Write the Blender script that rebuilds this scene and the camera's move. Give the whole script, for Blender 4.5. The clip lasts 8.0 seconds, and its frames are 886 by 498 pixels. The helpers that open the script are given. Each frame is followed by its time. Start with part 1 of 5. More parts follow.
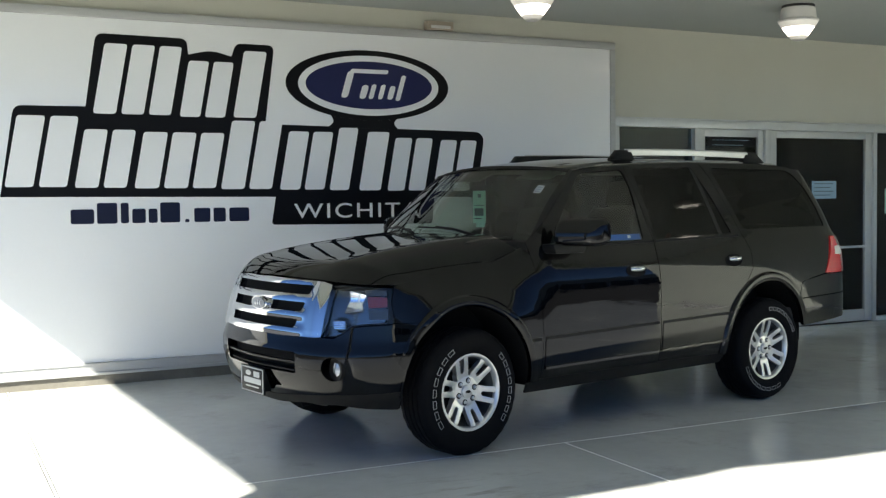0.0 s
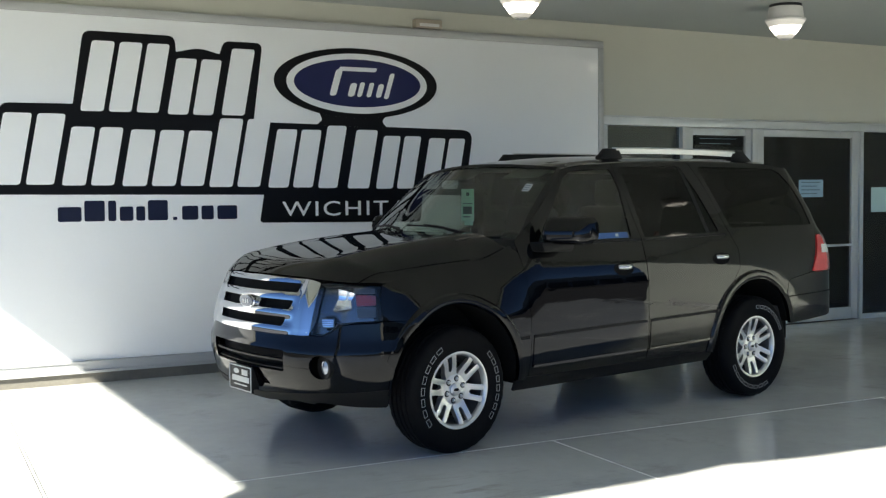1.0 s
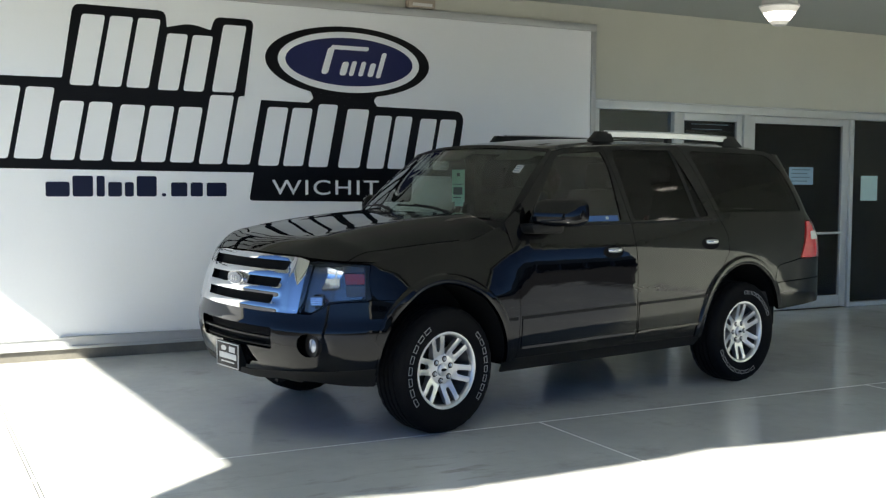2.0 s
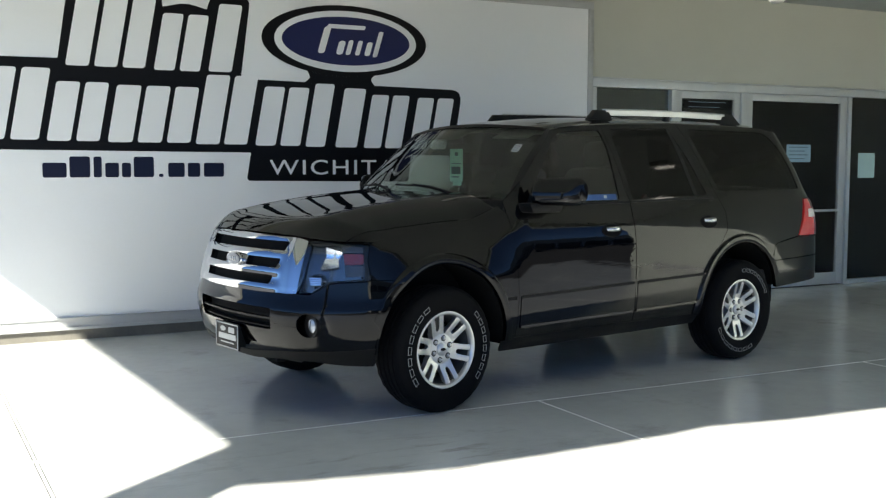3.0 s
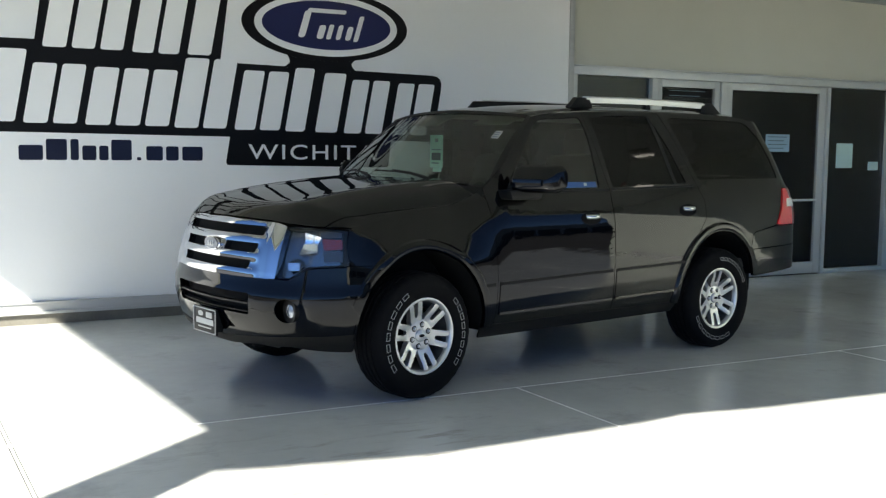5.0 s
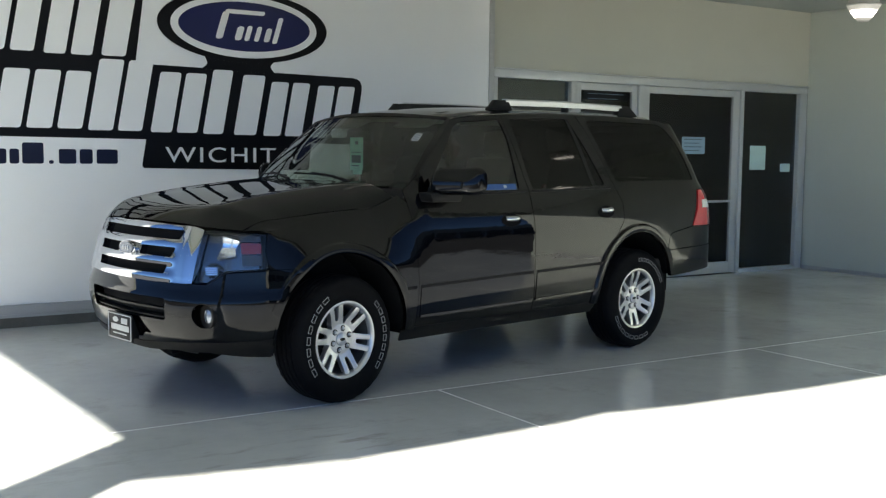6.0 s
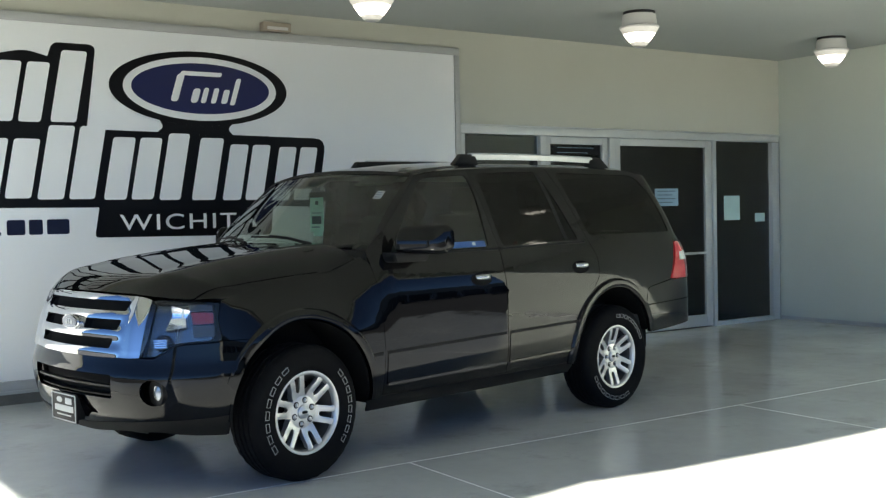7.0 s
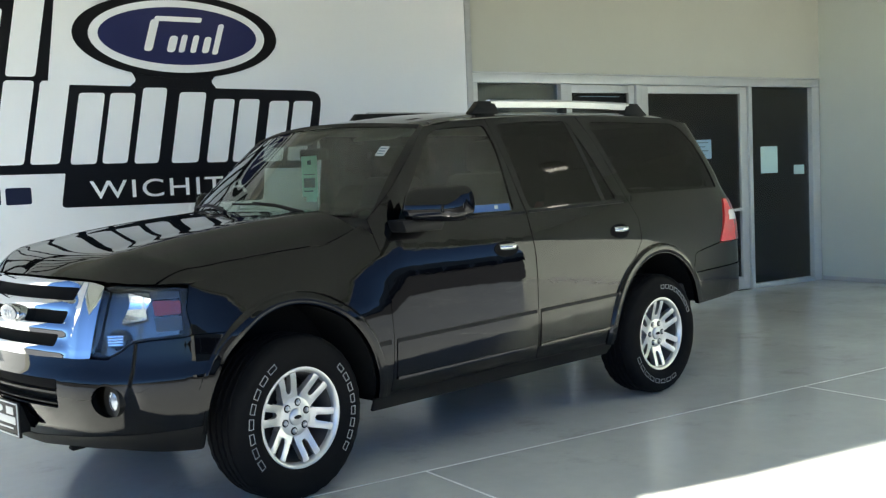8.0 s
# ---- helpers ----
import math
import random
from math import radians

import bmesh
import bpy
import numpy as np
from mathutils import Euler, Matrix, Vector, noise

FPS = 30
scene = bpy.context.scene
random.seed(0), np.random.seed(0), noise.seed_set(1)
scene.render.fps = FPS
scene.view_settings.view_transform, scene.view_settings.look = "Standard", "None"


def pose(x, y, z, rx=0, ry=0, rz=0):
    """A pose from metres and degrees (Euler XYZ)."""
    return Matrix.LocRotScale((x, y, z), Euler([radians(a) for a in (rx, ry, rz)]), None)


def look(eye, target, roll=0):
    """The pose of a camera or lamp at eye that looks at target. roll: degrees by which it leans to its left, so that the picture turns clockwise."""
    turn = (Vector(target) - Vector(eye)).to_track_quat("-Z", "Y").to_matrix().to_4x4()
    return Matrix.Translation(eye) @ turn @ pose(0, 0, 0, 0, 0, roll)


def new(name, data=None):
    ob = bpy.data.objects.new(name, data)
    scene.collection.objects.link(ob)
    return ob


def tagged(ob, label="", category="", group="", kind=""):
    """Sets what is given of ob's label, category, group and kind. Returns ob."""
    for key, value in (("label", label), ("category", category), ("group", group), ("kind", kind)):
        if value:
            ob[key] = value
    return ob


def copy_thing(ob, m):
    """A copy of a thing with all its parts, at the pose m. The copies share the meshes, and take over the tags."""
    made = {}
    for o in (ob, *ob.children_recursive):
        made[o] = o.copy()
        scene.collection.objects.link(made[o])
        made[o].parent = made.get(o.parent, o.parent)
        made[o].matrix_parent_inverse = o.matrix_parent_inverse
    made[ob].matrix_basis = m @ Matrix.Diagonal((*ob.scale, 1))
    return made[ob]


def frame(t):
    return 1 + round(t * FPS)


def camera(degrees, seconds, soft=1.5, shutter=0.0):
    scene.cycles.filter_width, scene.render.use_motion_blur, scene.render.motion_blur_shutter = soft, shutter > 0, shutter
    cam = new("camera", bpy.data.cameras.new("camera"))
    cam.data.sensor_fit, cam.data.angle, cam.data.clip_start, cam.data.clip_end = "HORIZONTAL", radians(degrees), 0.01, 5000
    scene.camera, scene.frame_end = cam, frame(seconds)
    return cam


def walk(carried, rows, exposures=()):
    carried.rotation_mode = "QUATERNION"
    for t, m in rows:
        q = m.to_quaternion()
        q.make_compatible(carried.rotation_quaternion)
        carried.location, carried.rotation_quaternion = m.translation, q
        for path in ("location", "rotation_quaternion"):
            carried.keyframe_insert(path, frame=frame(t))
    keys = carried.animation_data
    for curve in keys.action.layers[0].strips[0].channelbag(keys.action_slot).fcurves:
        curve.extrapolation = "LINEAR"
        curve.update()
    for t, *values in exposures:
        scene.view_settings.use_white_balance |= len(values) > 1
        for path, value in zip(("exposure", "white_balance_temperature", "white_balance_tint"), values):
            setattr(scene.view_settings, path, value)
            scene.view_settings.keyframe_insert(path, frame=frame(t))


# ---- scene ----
cam = camera(45.1, 8.0, soft=1.3)
PATH = [
    (0.0, -0.0000, 0.0000, 1.6106, -26.103, -2.560, 0.657),
    (0.5, -0.0030, -0.0032, 1.6084, -26.697, -2.894, 0.017),
    (1.0, -0.0021, -0.0047, 1.6118, -26.724, -2.674, 0.588),
    (1.5, 0.0002, -0.0035, 1.6166, -27.016, -3.353, -0.096),
    (1.7, 0.0033, 0.0078, 1.5896, -27.236, -3.409, -0.372),
    (3.0, -0.0094, 0.0171, 1.5974, -27.452, -4.724, -0.105),
    (3.5, -0.0181, 0.0249, 1.5878, -27.642, -5.465, -0.156),
    (4.0, -0.0136, 0.0392, 1.5990, -27.928, -6.100, -0.446),
    (5.3, -0.0003, 0.0253, 1.5924, -29.063, -4.711, -0.998),
    (5.5, 0.0014, 0.0244, 1.5920, -29.767, -4.215, -1.225),
    (6.0, 0.0242, 0.0299, 1.5918, -32.610, -5.241, -0.601),
    (6.2, -0.0032, 0.0751, 1.5783, -32.903, -4.601, -1.165),
    (6.3, 0.0350, 0.0500, 1.5700, -32.250, -3.950, -1.400),
    (6.5, 0.1073, 0.0161, 1.5583, -31.795, -4.332, -1.980),
    (6.7, 0.1949, 0.1653, 1.5569, -33.126, -4.568, -2.358),
    (6.8, 0.2008, 0.1737, 1.5507, -33.862, -3.393, -0.523),
    (7.0, 0.2844, 0.3199, 1.5576, -34.025, -1.925, 1.202),
    (7.2, 0.3580, 0.5800, 1.5535, -33.788, 0.148, 2.013),
    (7.3, 0.3850, 0.6500, 1.5480, -33.669, 0.100, 1.700),
    (7.4, 0.4300, 0.7350, 1.5490, -33.730, -1.600, 2.000),
    (7.5, 0.4826, 0.8176, 1.5504, -33.802, -2.020, 2.324),
    (7.6, 0.5076, 0.9898, 1.5480, -33.524, -1.781, 2.381),
    (7.7, 0.5134, 1.0782, 1.5414, -32.921, -2.086, 2.199),
    (7.8, 0.6578, 1.1497, 1.5426, -32.914, -1.519, -0.033),
    (8.0, 0.8797, 1.3015, 1.5526, -33.692, -4.074, 2.401),
]
walk(cam, [(t, pose(x, y, z, 90 + pitch, roll, yaw)) for t, x, y, z, yaw, pitch, roll in PATH],
     exposures=[(0.0, 2.22, 6950, 7), (3.0, 2.21, 6900, 7), (6.0, 2.23, 6900, 7), (6.5, 2.31, 6900, 6), (7.0, 2.45, 6950, 5), (7.25, 2.71, 6950, 4), (7.5, 2.73, 6950, 3), (8.0, 2.90, 6950, 4)])

# ---- light: afternoon sun from the open front corner, sky, three ceiling lamps and two added unseen ones (built below) ----
SUN_WAY = Vector((1.0, 0.80, -0.90)).normalized()
world = bpy.data.worlds.new("sky")
scene.world = world
world.use_nodes = True
wn = world.node_tree.nodes
sky = wn.new("ShaderNodeTexSky")
sky.sky_type = "NISHITA"
sky.sun_disc = False
sky.altitude = 6500.0
sky.dust_density = 0.0
sky.ozone_density = 7.0
sky.sun_elevation = radians(35.0)
sky.sun_rotation = radians(231.3)
world.node_tree.links.new(sky.outputs["Color"], wn["Background"].inputs["Color"])
wn["Background"].inputs["Strength"].default_value = 0.05
sun_data = bpy.data.lights.new("sun", "SUN")
sun_data.energy = 3.8
sun_data.angle = radians(0.6)
sun_data.color = (1.0, 0.985, 0.955)
sun = new("sun", sun_data)
sun.matrix_world = look((-20, -16, 20), tuple(Vector((-20, -16, 20)) + SUN_WAY))


# ---- materials ----
def material(name, colour, rough=0.5, metal=0.0, vary=0.12, scale=3.0, fine=60.0, bump=0.0, coat=0.0, coat_rough=0.03,
             spec=0.5, glow=None, glow_strength=0.0, rough_vary=0.0, stretch=(1, 1, 1), piece=0.0, dirt=None, dirt_amount=0.0, coat_ior=1.5):
    """A surface: base colour that varies at two scales, roughness that varies, fine relief."""
    m = bpy.data.materials.new(name)
    m.use_nodes = True
    nt = m.node_tree
    b = nt.nodes["Principled BSDF"]
    b.inputs["Metallic"].default_value = metal
    b.inputs["Specular IOR Level"].default_value = spec
    b.inputs["Coat Weight"].default_value = coat
    b.inputs["Coat Roughness"].default_value = coat_rough
    b.inputs["Coat IOR"].default_value = coat_ior
    tc = nt.nodes.new("ShaderNodeTexCoord")
    mp = nt.nodes.new("ShaderNodeMapping")
    mp.inputs["Scale"].default_value = stretch
    nt.links.new(tc.outputs["Object"], mp.inputs["Vector"])
    big = nt.nodes.new("ShaderNodeTexNoise")
    big.inputs["Scale"].default_value = scale
    big.inputs["Detail"].default_value = 5
    big.inputs["Roughness"].default_value = 0.6
    nt.links.new(mp.outputs["Vector"], big.inputs["Vector"])
    small = nt.nodes.new("ShaderNodeTexNoise")
    small.inputs["Scale"].default_value = fine
    small.inputs["Detail"].default_value = 3
    nt.links.new(mp.outputs["Vector"], small.inputs["Vector"])
    mix = nt.nodes.new("ShaderNodeMath")
    mix.operation = "MULTIPLY_ADD"
    mix.inputs[1].default_value = 0.35
    nt.links.new(small.outputs["Fac"], mix.inputs[0])
    nt.links.new(big.outputs["Fac"], mix.inputs[2])
    ramp = nt.nodes.new("ShaderNodeMapRange")
    ramp.inputs["From Min"].default_value = 0.40
    ramp.inputs["From Max"].default_value = 0.95
    ramp.inputs["To Min"].default_value = 1.0 - vary
    ramp.inputs["To Max"].default_value = 1.0 + vary
    nt.links.new(mix.outputs[0], ramp.inputs["Value"])
    last = ramp.outputs["Result"]
    if piece:
        info = nt.nodes.new("ShaderNodeObjectInfo")
        pr = nt.nodes.new("ShaderNodeMapRange")
        pr.inputs["To Min"].default_value = 1.0 - piece
        pr.inputs["To Max"].default_value = 1.0 + piece
        nt.links.new(info.outputs["Random"], pr.inputs["Value"])
        mul = nt.nodes.new("ShaderNodeMath")
        mul.operation = "MULTIPLY"
        nt.links.new(last, mul.inputs[0])
        nt.links.new(pr.outputs["Result"], mul.inputs[1])
        last = mul.outputs[0]
    tint = nt.nodes.new("ShaderNodeVectorMath")
    tint.operation = "SCALE"
    tint.inputs[0].default_value = colour
    nt.links.new(last, tint.inputs["Scale"])
    col = tint.outputs["Vector"]
    if dirt:
        dn = nt.nodes.new("ShaderNodeTexNoise")
        dn.inputs["Scale"].default_value = scale * 2.3
        dn.inputs["Detail"].default_value = 8
        dn.inputs["Roughness"].default_value = 0.7
        nt.links.new(mp.outputs["Vector"], dn.inputs["Vector"])
        dr = nt.nodes.new("ShaderNodeMapRange")
        dr.inputs["From Min"].default_value = 0.56
        dr.inputs["From Max"].default_value = 0.72
        dr.inputs["To Max"].default_value = dirt_amount
        nt.links.new(dn.outputs["Fac"], dr.inputs["Value"])
        dm = nt.nodes.new("ShaderNodeMix")
        dm.data_type = "RGBA"
        nt.links.new(dr.outputs["Result"], dm.inputs["Factor"])
        nt.links.new(col, dm.inputs["A"])
        dm.inputs["B"].default_value = (*dirt, 1)
        col = dm.outputs["Result"]
    nt.links.new(col, b.inputs["Base Color"])
    rr = nt.nodes.new("ShaderNodeMapRange")
    rr.inputs["From Min"].default_value = 0.3
    rr.inputs["From Max"].default_value = 0.7
    rr.inputs["To Min"].default_value = max(0.0, rough - rough_vary)
    rr.inputs["To Max"].default_value = min(1.0, rough + rough_vary)
    nt.links.new(big.outputs["Fac"], rr.inputs["Value"])
    nt.links.new(rr.outputs["Result"], b.inputs["Roughness"])
    if bump:
        bp = nt.nodes.new("ShaderNodeBump")
        bp.inputs["Strength"].default_value = 1.0
        bp.inputs["Distance"].default_value = bump
        nt.links.new(mix.outputs[0], bp.inputs["Height"])
        nt.links.new(bp.outputs["Normal"], b.inputs["Normal"])
        nt.links.new(bp.outputs["Normal"], b.inputs["Coat Normal"])
    if glow:
        b.inputs["Emission Color"].default_value = (*glow, 1)
        b.inputs["Emission Strength"].default_value = glow_strength
    return m


def thin_glass(name, tint, sheen=1.0):
    """A tinted pane: light goes straight through, dimmed, with a mirror-like sheen."""
    m = bpy.data.materials.new(name)
    m.use_nodes = True
    nt = m.node_tree
    nt.nodes.remove(nt.nodes["Principled BSDF"])
    clear = nt.nodes.new("ShaderNodeBsdfTransparent")
    clear.inputs["Color"].default_value = (*tint, 1)
    shine = nt.nodes.new("ShaderNodeBsdfGlossy")
    shine.inputs["Roughness"].default_value = 0.01
    fres = nt.nodes.new("ShaderNodeFresnel")
    fres.inputs["IOR"].default_value = 1.5
    mix = nt.nodes.new("ShaderNodeMixShader")
    more = nt.nodes.new("ShaderNodeMath")
    more.operation = "MULTIPLY"
    more.use_clamp = True
    more.inputs[1].default_value = sheen
    nt.links.new(fres.outputs["Fac"], more.inputs[0])
    nt.links.new(more.outputs[0], mix.inputs["Fac"])
    nt.links.new(clear.outputs["BSDF"], mix.inputs[1])
    nt.links.new(shine.outputs["BSDF"], mix.inputs[2])
    nt.links.new(mix.outputs["Shader"], nt.nodes["Material Output"].inputs["Surface"])
    return m


FLOOR = material("sealed_concrete", (0.58, 0.59, 0.565), 0.20, vary=0.10, scale=0.7, fine=9.0, bump=0.0006, rough_vary=0.06, coat=0.30, coat_rough=0.15,
                 piece=0.03, dirt=(0.25, 0.235, 0.21), dirt_amount=0.45)


def add_scuffs(m, lane_y, half, x0, x1, colour, amount):
    """Brown tyre scuffs along a traffic lane, streaked in the driving direction."""
    nt = m.node_tree
    b = nt.nodes["Principled BSDF"]
    old = b.inputs["Base Color"].links[0].from_socket
    geo = nt.nodes.new("ShaderNodeNewGeometry")
    mp = nt.nodes.new("ShaderNodeMapping")
    mp.inputs["Scale"].default_value = (0.9, 3.6, 1.0)
    mp.inputs["Rotation"].default_value = (0, 0, radians(-9))
    nt.links.new(geo.outputs["Position"], mp.inputs["Vector"])
    tex = nt.nodes.new("ShaderNodeTexNoise")
    tex.inputs["Scale"].default_value = 2.1
    tex.inputs["Detail"].default_value = 9
    tex.inputs["Roughness"].default_value = 0.72
    nt.links.new(mp.outputs["Vector"], tex.inputs["Vector"])
    cut = nt.nodes.new("ShaderNodeMapRange")
    cut.inputs["From Min"].default_value = 0.53
    cut.inputs["From Max"].default_value = 0.68
    cut.inputs["To Max"].default_value = amount
    nt.links.new(tex.outputs["Fac"], cut.inputs["Value"])
    xyz = nt.nodes.new("ShaderNodeSeparateXYZ")
    nt.links.new(geo.outputs["Position"], xyz.inputs["Vector"])
    last = cut.outputs["Result"]
    for axis, mid, reach in (("Y", lane_y, half), ("X", (x0 + x1) / 2, (x1 - x0) / 2)):
        away = nt.nodes.new("ShaderNodeMath")
        away.operation = "SUBTRACT"
        away.inputs[1].default_value = mid
        nt.links.new(xyz.outputs[axis], away.inputs[0])
        size = nt.nodes.new("ShaderNodeMath")
        size.operation = "ABSOLUTE"
        nt.links.new(away.outputs[0], size.inputs[0])
        fade = nt.nodes.new("ShaderNodeMapRange")
        fade.inputs["From Min"].default_value = reach * 0.35
        fade.inputs["From Max"].default_value = reach
        fade.inputs["To Min"].default_value = 1.0
        fade.inputs["To Max"].default_value = 0.0
        nt.links.new(size.outputs[0], fade.inputs["Value"])
        mul = nt.nodes.new("ShaderNodeMath")
        mul.operation = "MULTIPLY"
        nt.links.new(last, mul.inputs[0])
        nt.links.new(fade.outputs["Result"], mul.inputs[1])
        last = mul.outputs[0]
    mix = nt.nodes.new("ShaderNodeMix")
    mix.data_type = "RGBA"
    nt.links.new(last, mix.inputs["Factor"])
    nt.links.new(old, mix.inputs["A"])
    mix.inputs["B"].default_value = (*colour, 1)
    nt.links.new(mix.outputs["Result"], b.inputs["Base Color"])


add_scuffs(FLOOR, 4.85, 0.9, 0.6, 3.7, (0.22, 0.185, 0.14), 0.6)
JOINT_BED = material("joint_bed", (0.10, 0.10, 0.095), 0.9, vary=0.2, scale=8.0)
JOINT = material("joint_filler", (0.82, 0.82, 0.80), 0.7, vary=0.15, scale=8.0)
LOT = material("asphalt_lot", (0.050, 0.049, 0.047), 0.85, vary=0.15, scale=0.3, fine=8.0, bump=0.003, dirt=(0.05, 0.05, 0.05), dirt_amount=0.4)
PLASTER = material("painted_plaster", (0.535, 0.53, 0.45), 0.75, vary=0.03, scale=1.2, fine=120.0, bump=0.0008)
PLASTER_GREY = material("grey_painted_plaster", (0.55, 0.585, 0.52), 0.75, vary=0.03, scale=1.0, fine=120.0, bump=0.0008)
CEILING = material("ceiling_paint", (0.40, 0.425, 0.40), 0.8, vary=0.03, scale=0.8, fine=90.0, bump=0.0008)
SIGN_WHITE = material("sign_enamel", (0.80, 0.81, 0.81), 0.32, vary=0.015, scale=0.9, fine=40.0, coat=0.6, coat_rough=0.12)
SIGN_BLACK = material("black_vinyl", (0.004, 0.004, 0.005), 0.4, vary=0.1, scale=2.0, spec=0.15)
SIGN_NAVY = material("navy_vinyl", (0.006, 0.009, 0.030), 0.4, vary=0.08, scale=2.0, spec=0.25)
SIGN_BLUE = material("blue_vinyl", (0.010, 0.014, 0.075), 0.35, vary=0.05, scale=2.0, spec=0.25)
VINYL_WHITE = material("white_vinyl", (0.80, 0.81, 0.81), 0.35, vary=0.015, scale=2.0)
ALU = material("brushed_aluminium", (0.58, 0.595, 0.58), 0.42, metal=0.4, vary=0.06, scale=4.0, fine=200.0, stretch=(1, 1, 0.05))
BASE_DARK = material("base_strip", (0.15, 0.14, 0.115), 0.7, vary=0.2, scale=5.0)
CURB = material("base_channel", (0.46, 0.465, 0.455), 0.45, metal=0.3, vary=0.08, scale=3.0, fine=90.0, stretch=(0.2, 1, 6))
# near-black colour in place of real darkness: unlit lobby, far mirrored bays
DARK_STAND_IN = material("dark_stand_in", (0.035, 0.035, 0.034), 0.8, vary=0.1, scale=1.0)
DOOR_GLASS = thin_glass("bronze_glass", (0.30, 0.31, 0.30), 1.15)
SIDE_GLASS = thin_glass("grey_glass", (0.46, 0.49, 0.475), 1.7)
PAPER = material("paper_notice", (0.50, 0.68, 0.64), 0.8, vary=0.04, scale=6.0)
PAPER_BLUE = material("blue_notice", (0.30, 0.44, 0.52), 0.8, vary=0.05, scale=6.0)
INK = material("grey_ink", (0.10, 0.14, 0.16), 0.8)
LAMP_BODY = material("lamp_enamel", (0.62, 0.61, 0.58), 0.5, vary=0.03, scale=10.0)
LAMP_DARK = material("lamp_gasket", (0.03, 0.03, 0.03), 0.7)
LAMP_LENS = material("lamp_lens", (0.8, 0.78, 0.74), 0.3, glow=(1.0, 0.93, 0.84), glow_strength=0.06)
LAMP_BULB = material("lamp_bulb", (0.9, 0.9, 0.9), 0.3, glow=(1.0, 0.93, 0.85), glow_strength=1.5)
FOLIAGE = material("far_foliage", (0.028, 0.034, 0.022), 0.9, vary=0.4, scale=0.15, fine=2.0)
BOX_CREAM = material("cream_plastic", (0.36, 0.31, 0.24), 0.5, vary=0.05, scale=9.0)


# ---- mesh helpers ----
def link(name, bm, mat, parent=None, label="", smooth=None, recalc=True):
    """Turns a bmesh into one mesh object, under a thing or a part where one is given."""
    if recalc:
        bmesh.ops.recalc_face_normals(bm, faces=bm.faces)
    me = bpy.data.meshes.new(name)
    bm.to_mesh(me)
    bm.free()
    for m in (mat if isinstance(mat, (list, tuple)) else [mat]):
        me.materials.append(m)
    if smooth:
        me.polygons.foreach_set("use_smooth", [True] * len(me.polygons))
        me.set_sharp_from_angle(angle=radians(smooth))
    ob = new(name, me)
    ob.parent = parent
    if label:
        ob["label"] = label
    return ob


def part(name, bm, mat, parent, label="", smooth=35):
    return link(name, bm, mat, parent, label, smooth)


def thing(name, m, label, category, group="", kind=""):
    ob = new(name)
    ob.empty_display_size = 0.1
    ob.matrix_basis = m
    return tagged(ob, label, category, group, kind)


def add_box(bm, lo, hi, bevel=0.0):
    vs = [bm.verts.new((x, y, z)) for x in (lo[0], hi[0]) for y in (lo[1], hi[1]) for z in (lo[2], hi[2])]
    fs = [bm.faces.new([vs[i] for i in f]) for f in ((0, 1, 3, 2), (4, 6, 7, 5), (0, 4, 5, 1), (2, 3, 7, 6), (0, 2, 6, 4), (1, 5, 7, 3))]
    if bevel:
        bmesh.ops.bevel(bm, geom=list({e for f in fs for e in f.edges}), offset=bevel, segments=2, profile=0.5, affect="EDGES")
    return bm


def box(lo, hi, bevel=0.0):
    return add_box(bmesh.new(), lo, hi, bevel)


def add_lathe(bm, rows, steps=48, axis="z", at=(0, 0, 0), close=False):
    """Turns (radius, height) rows about an axis."""
    rings = []
    for r, h in rows:
        ring = []
        for i in range(steps):
            a = 2 * math.pi * i / steps
            c, s = r * math.cos(a), r * math.sin(a)
            p = {"z": (c, s, h), "y": (c, h, s), "x": (h, c, s)}[axis]
            ring.append(bm.verts.new((p[0] + at[0], p[1] + at[1], p[2] + at[2])))
        rings.append(ring)
    pairs = list(zip(rings, rings[1:])) + ([(rings[-1], rings[0])] if close else [])
    for a, b in pairs:
        for i in range(steps):
            bm.faces.new((a[i], a[(i + 1) % steps], b[(i + 1) % steps], b[i]))
    if not close:
        for ring in (rings[0], rings[-1]):
            bm.faces.new(ring)
    return bm


def rounded(points, radius, n=4):
    """A closed outline with its corners rounded. A point may carry a radius of its own as a third number."""
    out = []
    k = len(points)
    for i, q in enumerate(points):
        p = Vector(q[:2])
        r = q[2] if len(q) > 2 else radius
        a, b = Vector(points[i - 1][:2]) - p, Vector(points[(i + 1) % k][:2]) - p
        r = min(r, a.length * 0.45, b.length * 0.45)
        if r <= 1e-5:
            out.append(tuple(p))
            continue
        s, e = p + a.normalized() * r, p + b.normalized() * r
        for j in range(n + 1):
            t = j / n
            out.append(tuple(s * (1 - t) ** 2 + p * 2 * t * (1 - t) + e * t ** 2))
    return out


def add_plate(bm, outline, place, depth):
    """A flat plate from a closed outline: place(u, v, d) gives the point at depth d."""
    front = [bm.verts.new(place(u, v, 0.0)) for u, v in outline]
    back = [bm.verts.new(place(u, v, depth)) for u, v in outline]
    bm.faces.new(front)
    bm.faces.new(back)
    k = len(outline)
    for i in range(k):
        bm.faces.new((front[i], front[(i + 1) % k], back[(i + 1) % k], back[i]))
    return bm


def structure(ob, label, category):
    return tagged(ob, label, category, kind="structure")


# ---- the place: a drive-through bay, open to the front and at one end ----
WALL_Y, END_X, TOP, OPEN_X, FRONT_Y = 9.94, 12.39, 3.55, -1.95, 1.90
DOOR_X0, DOOR_X1, DOOR_TOP = 7.02, 12.36, 2.520

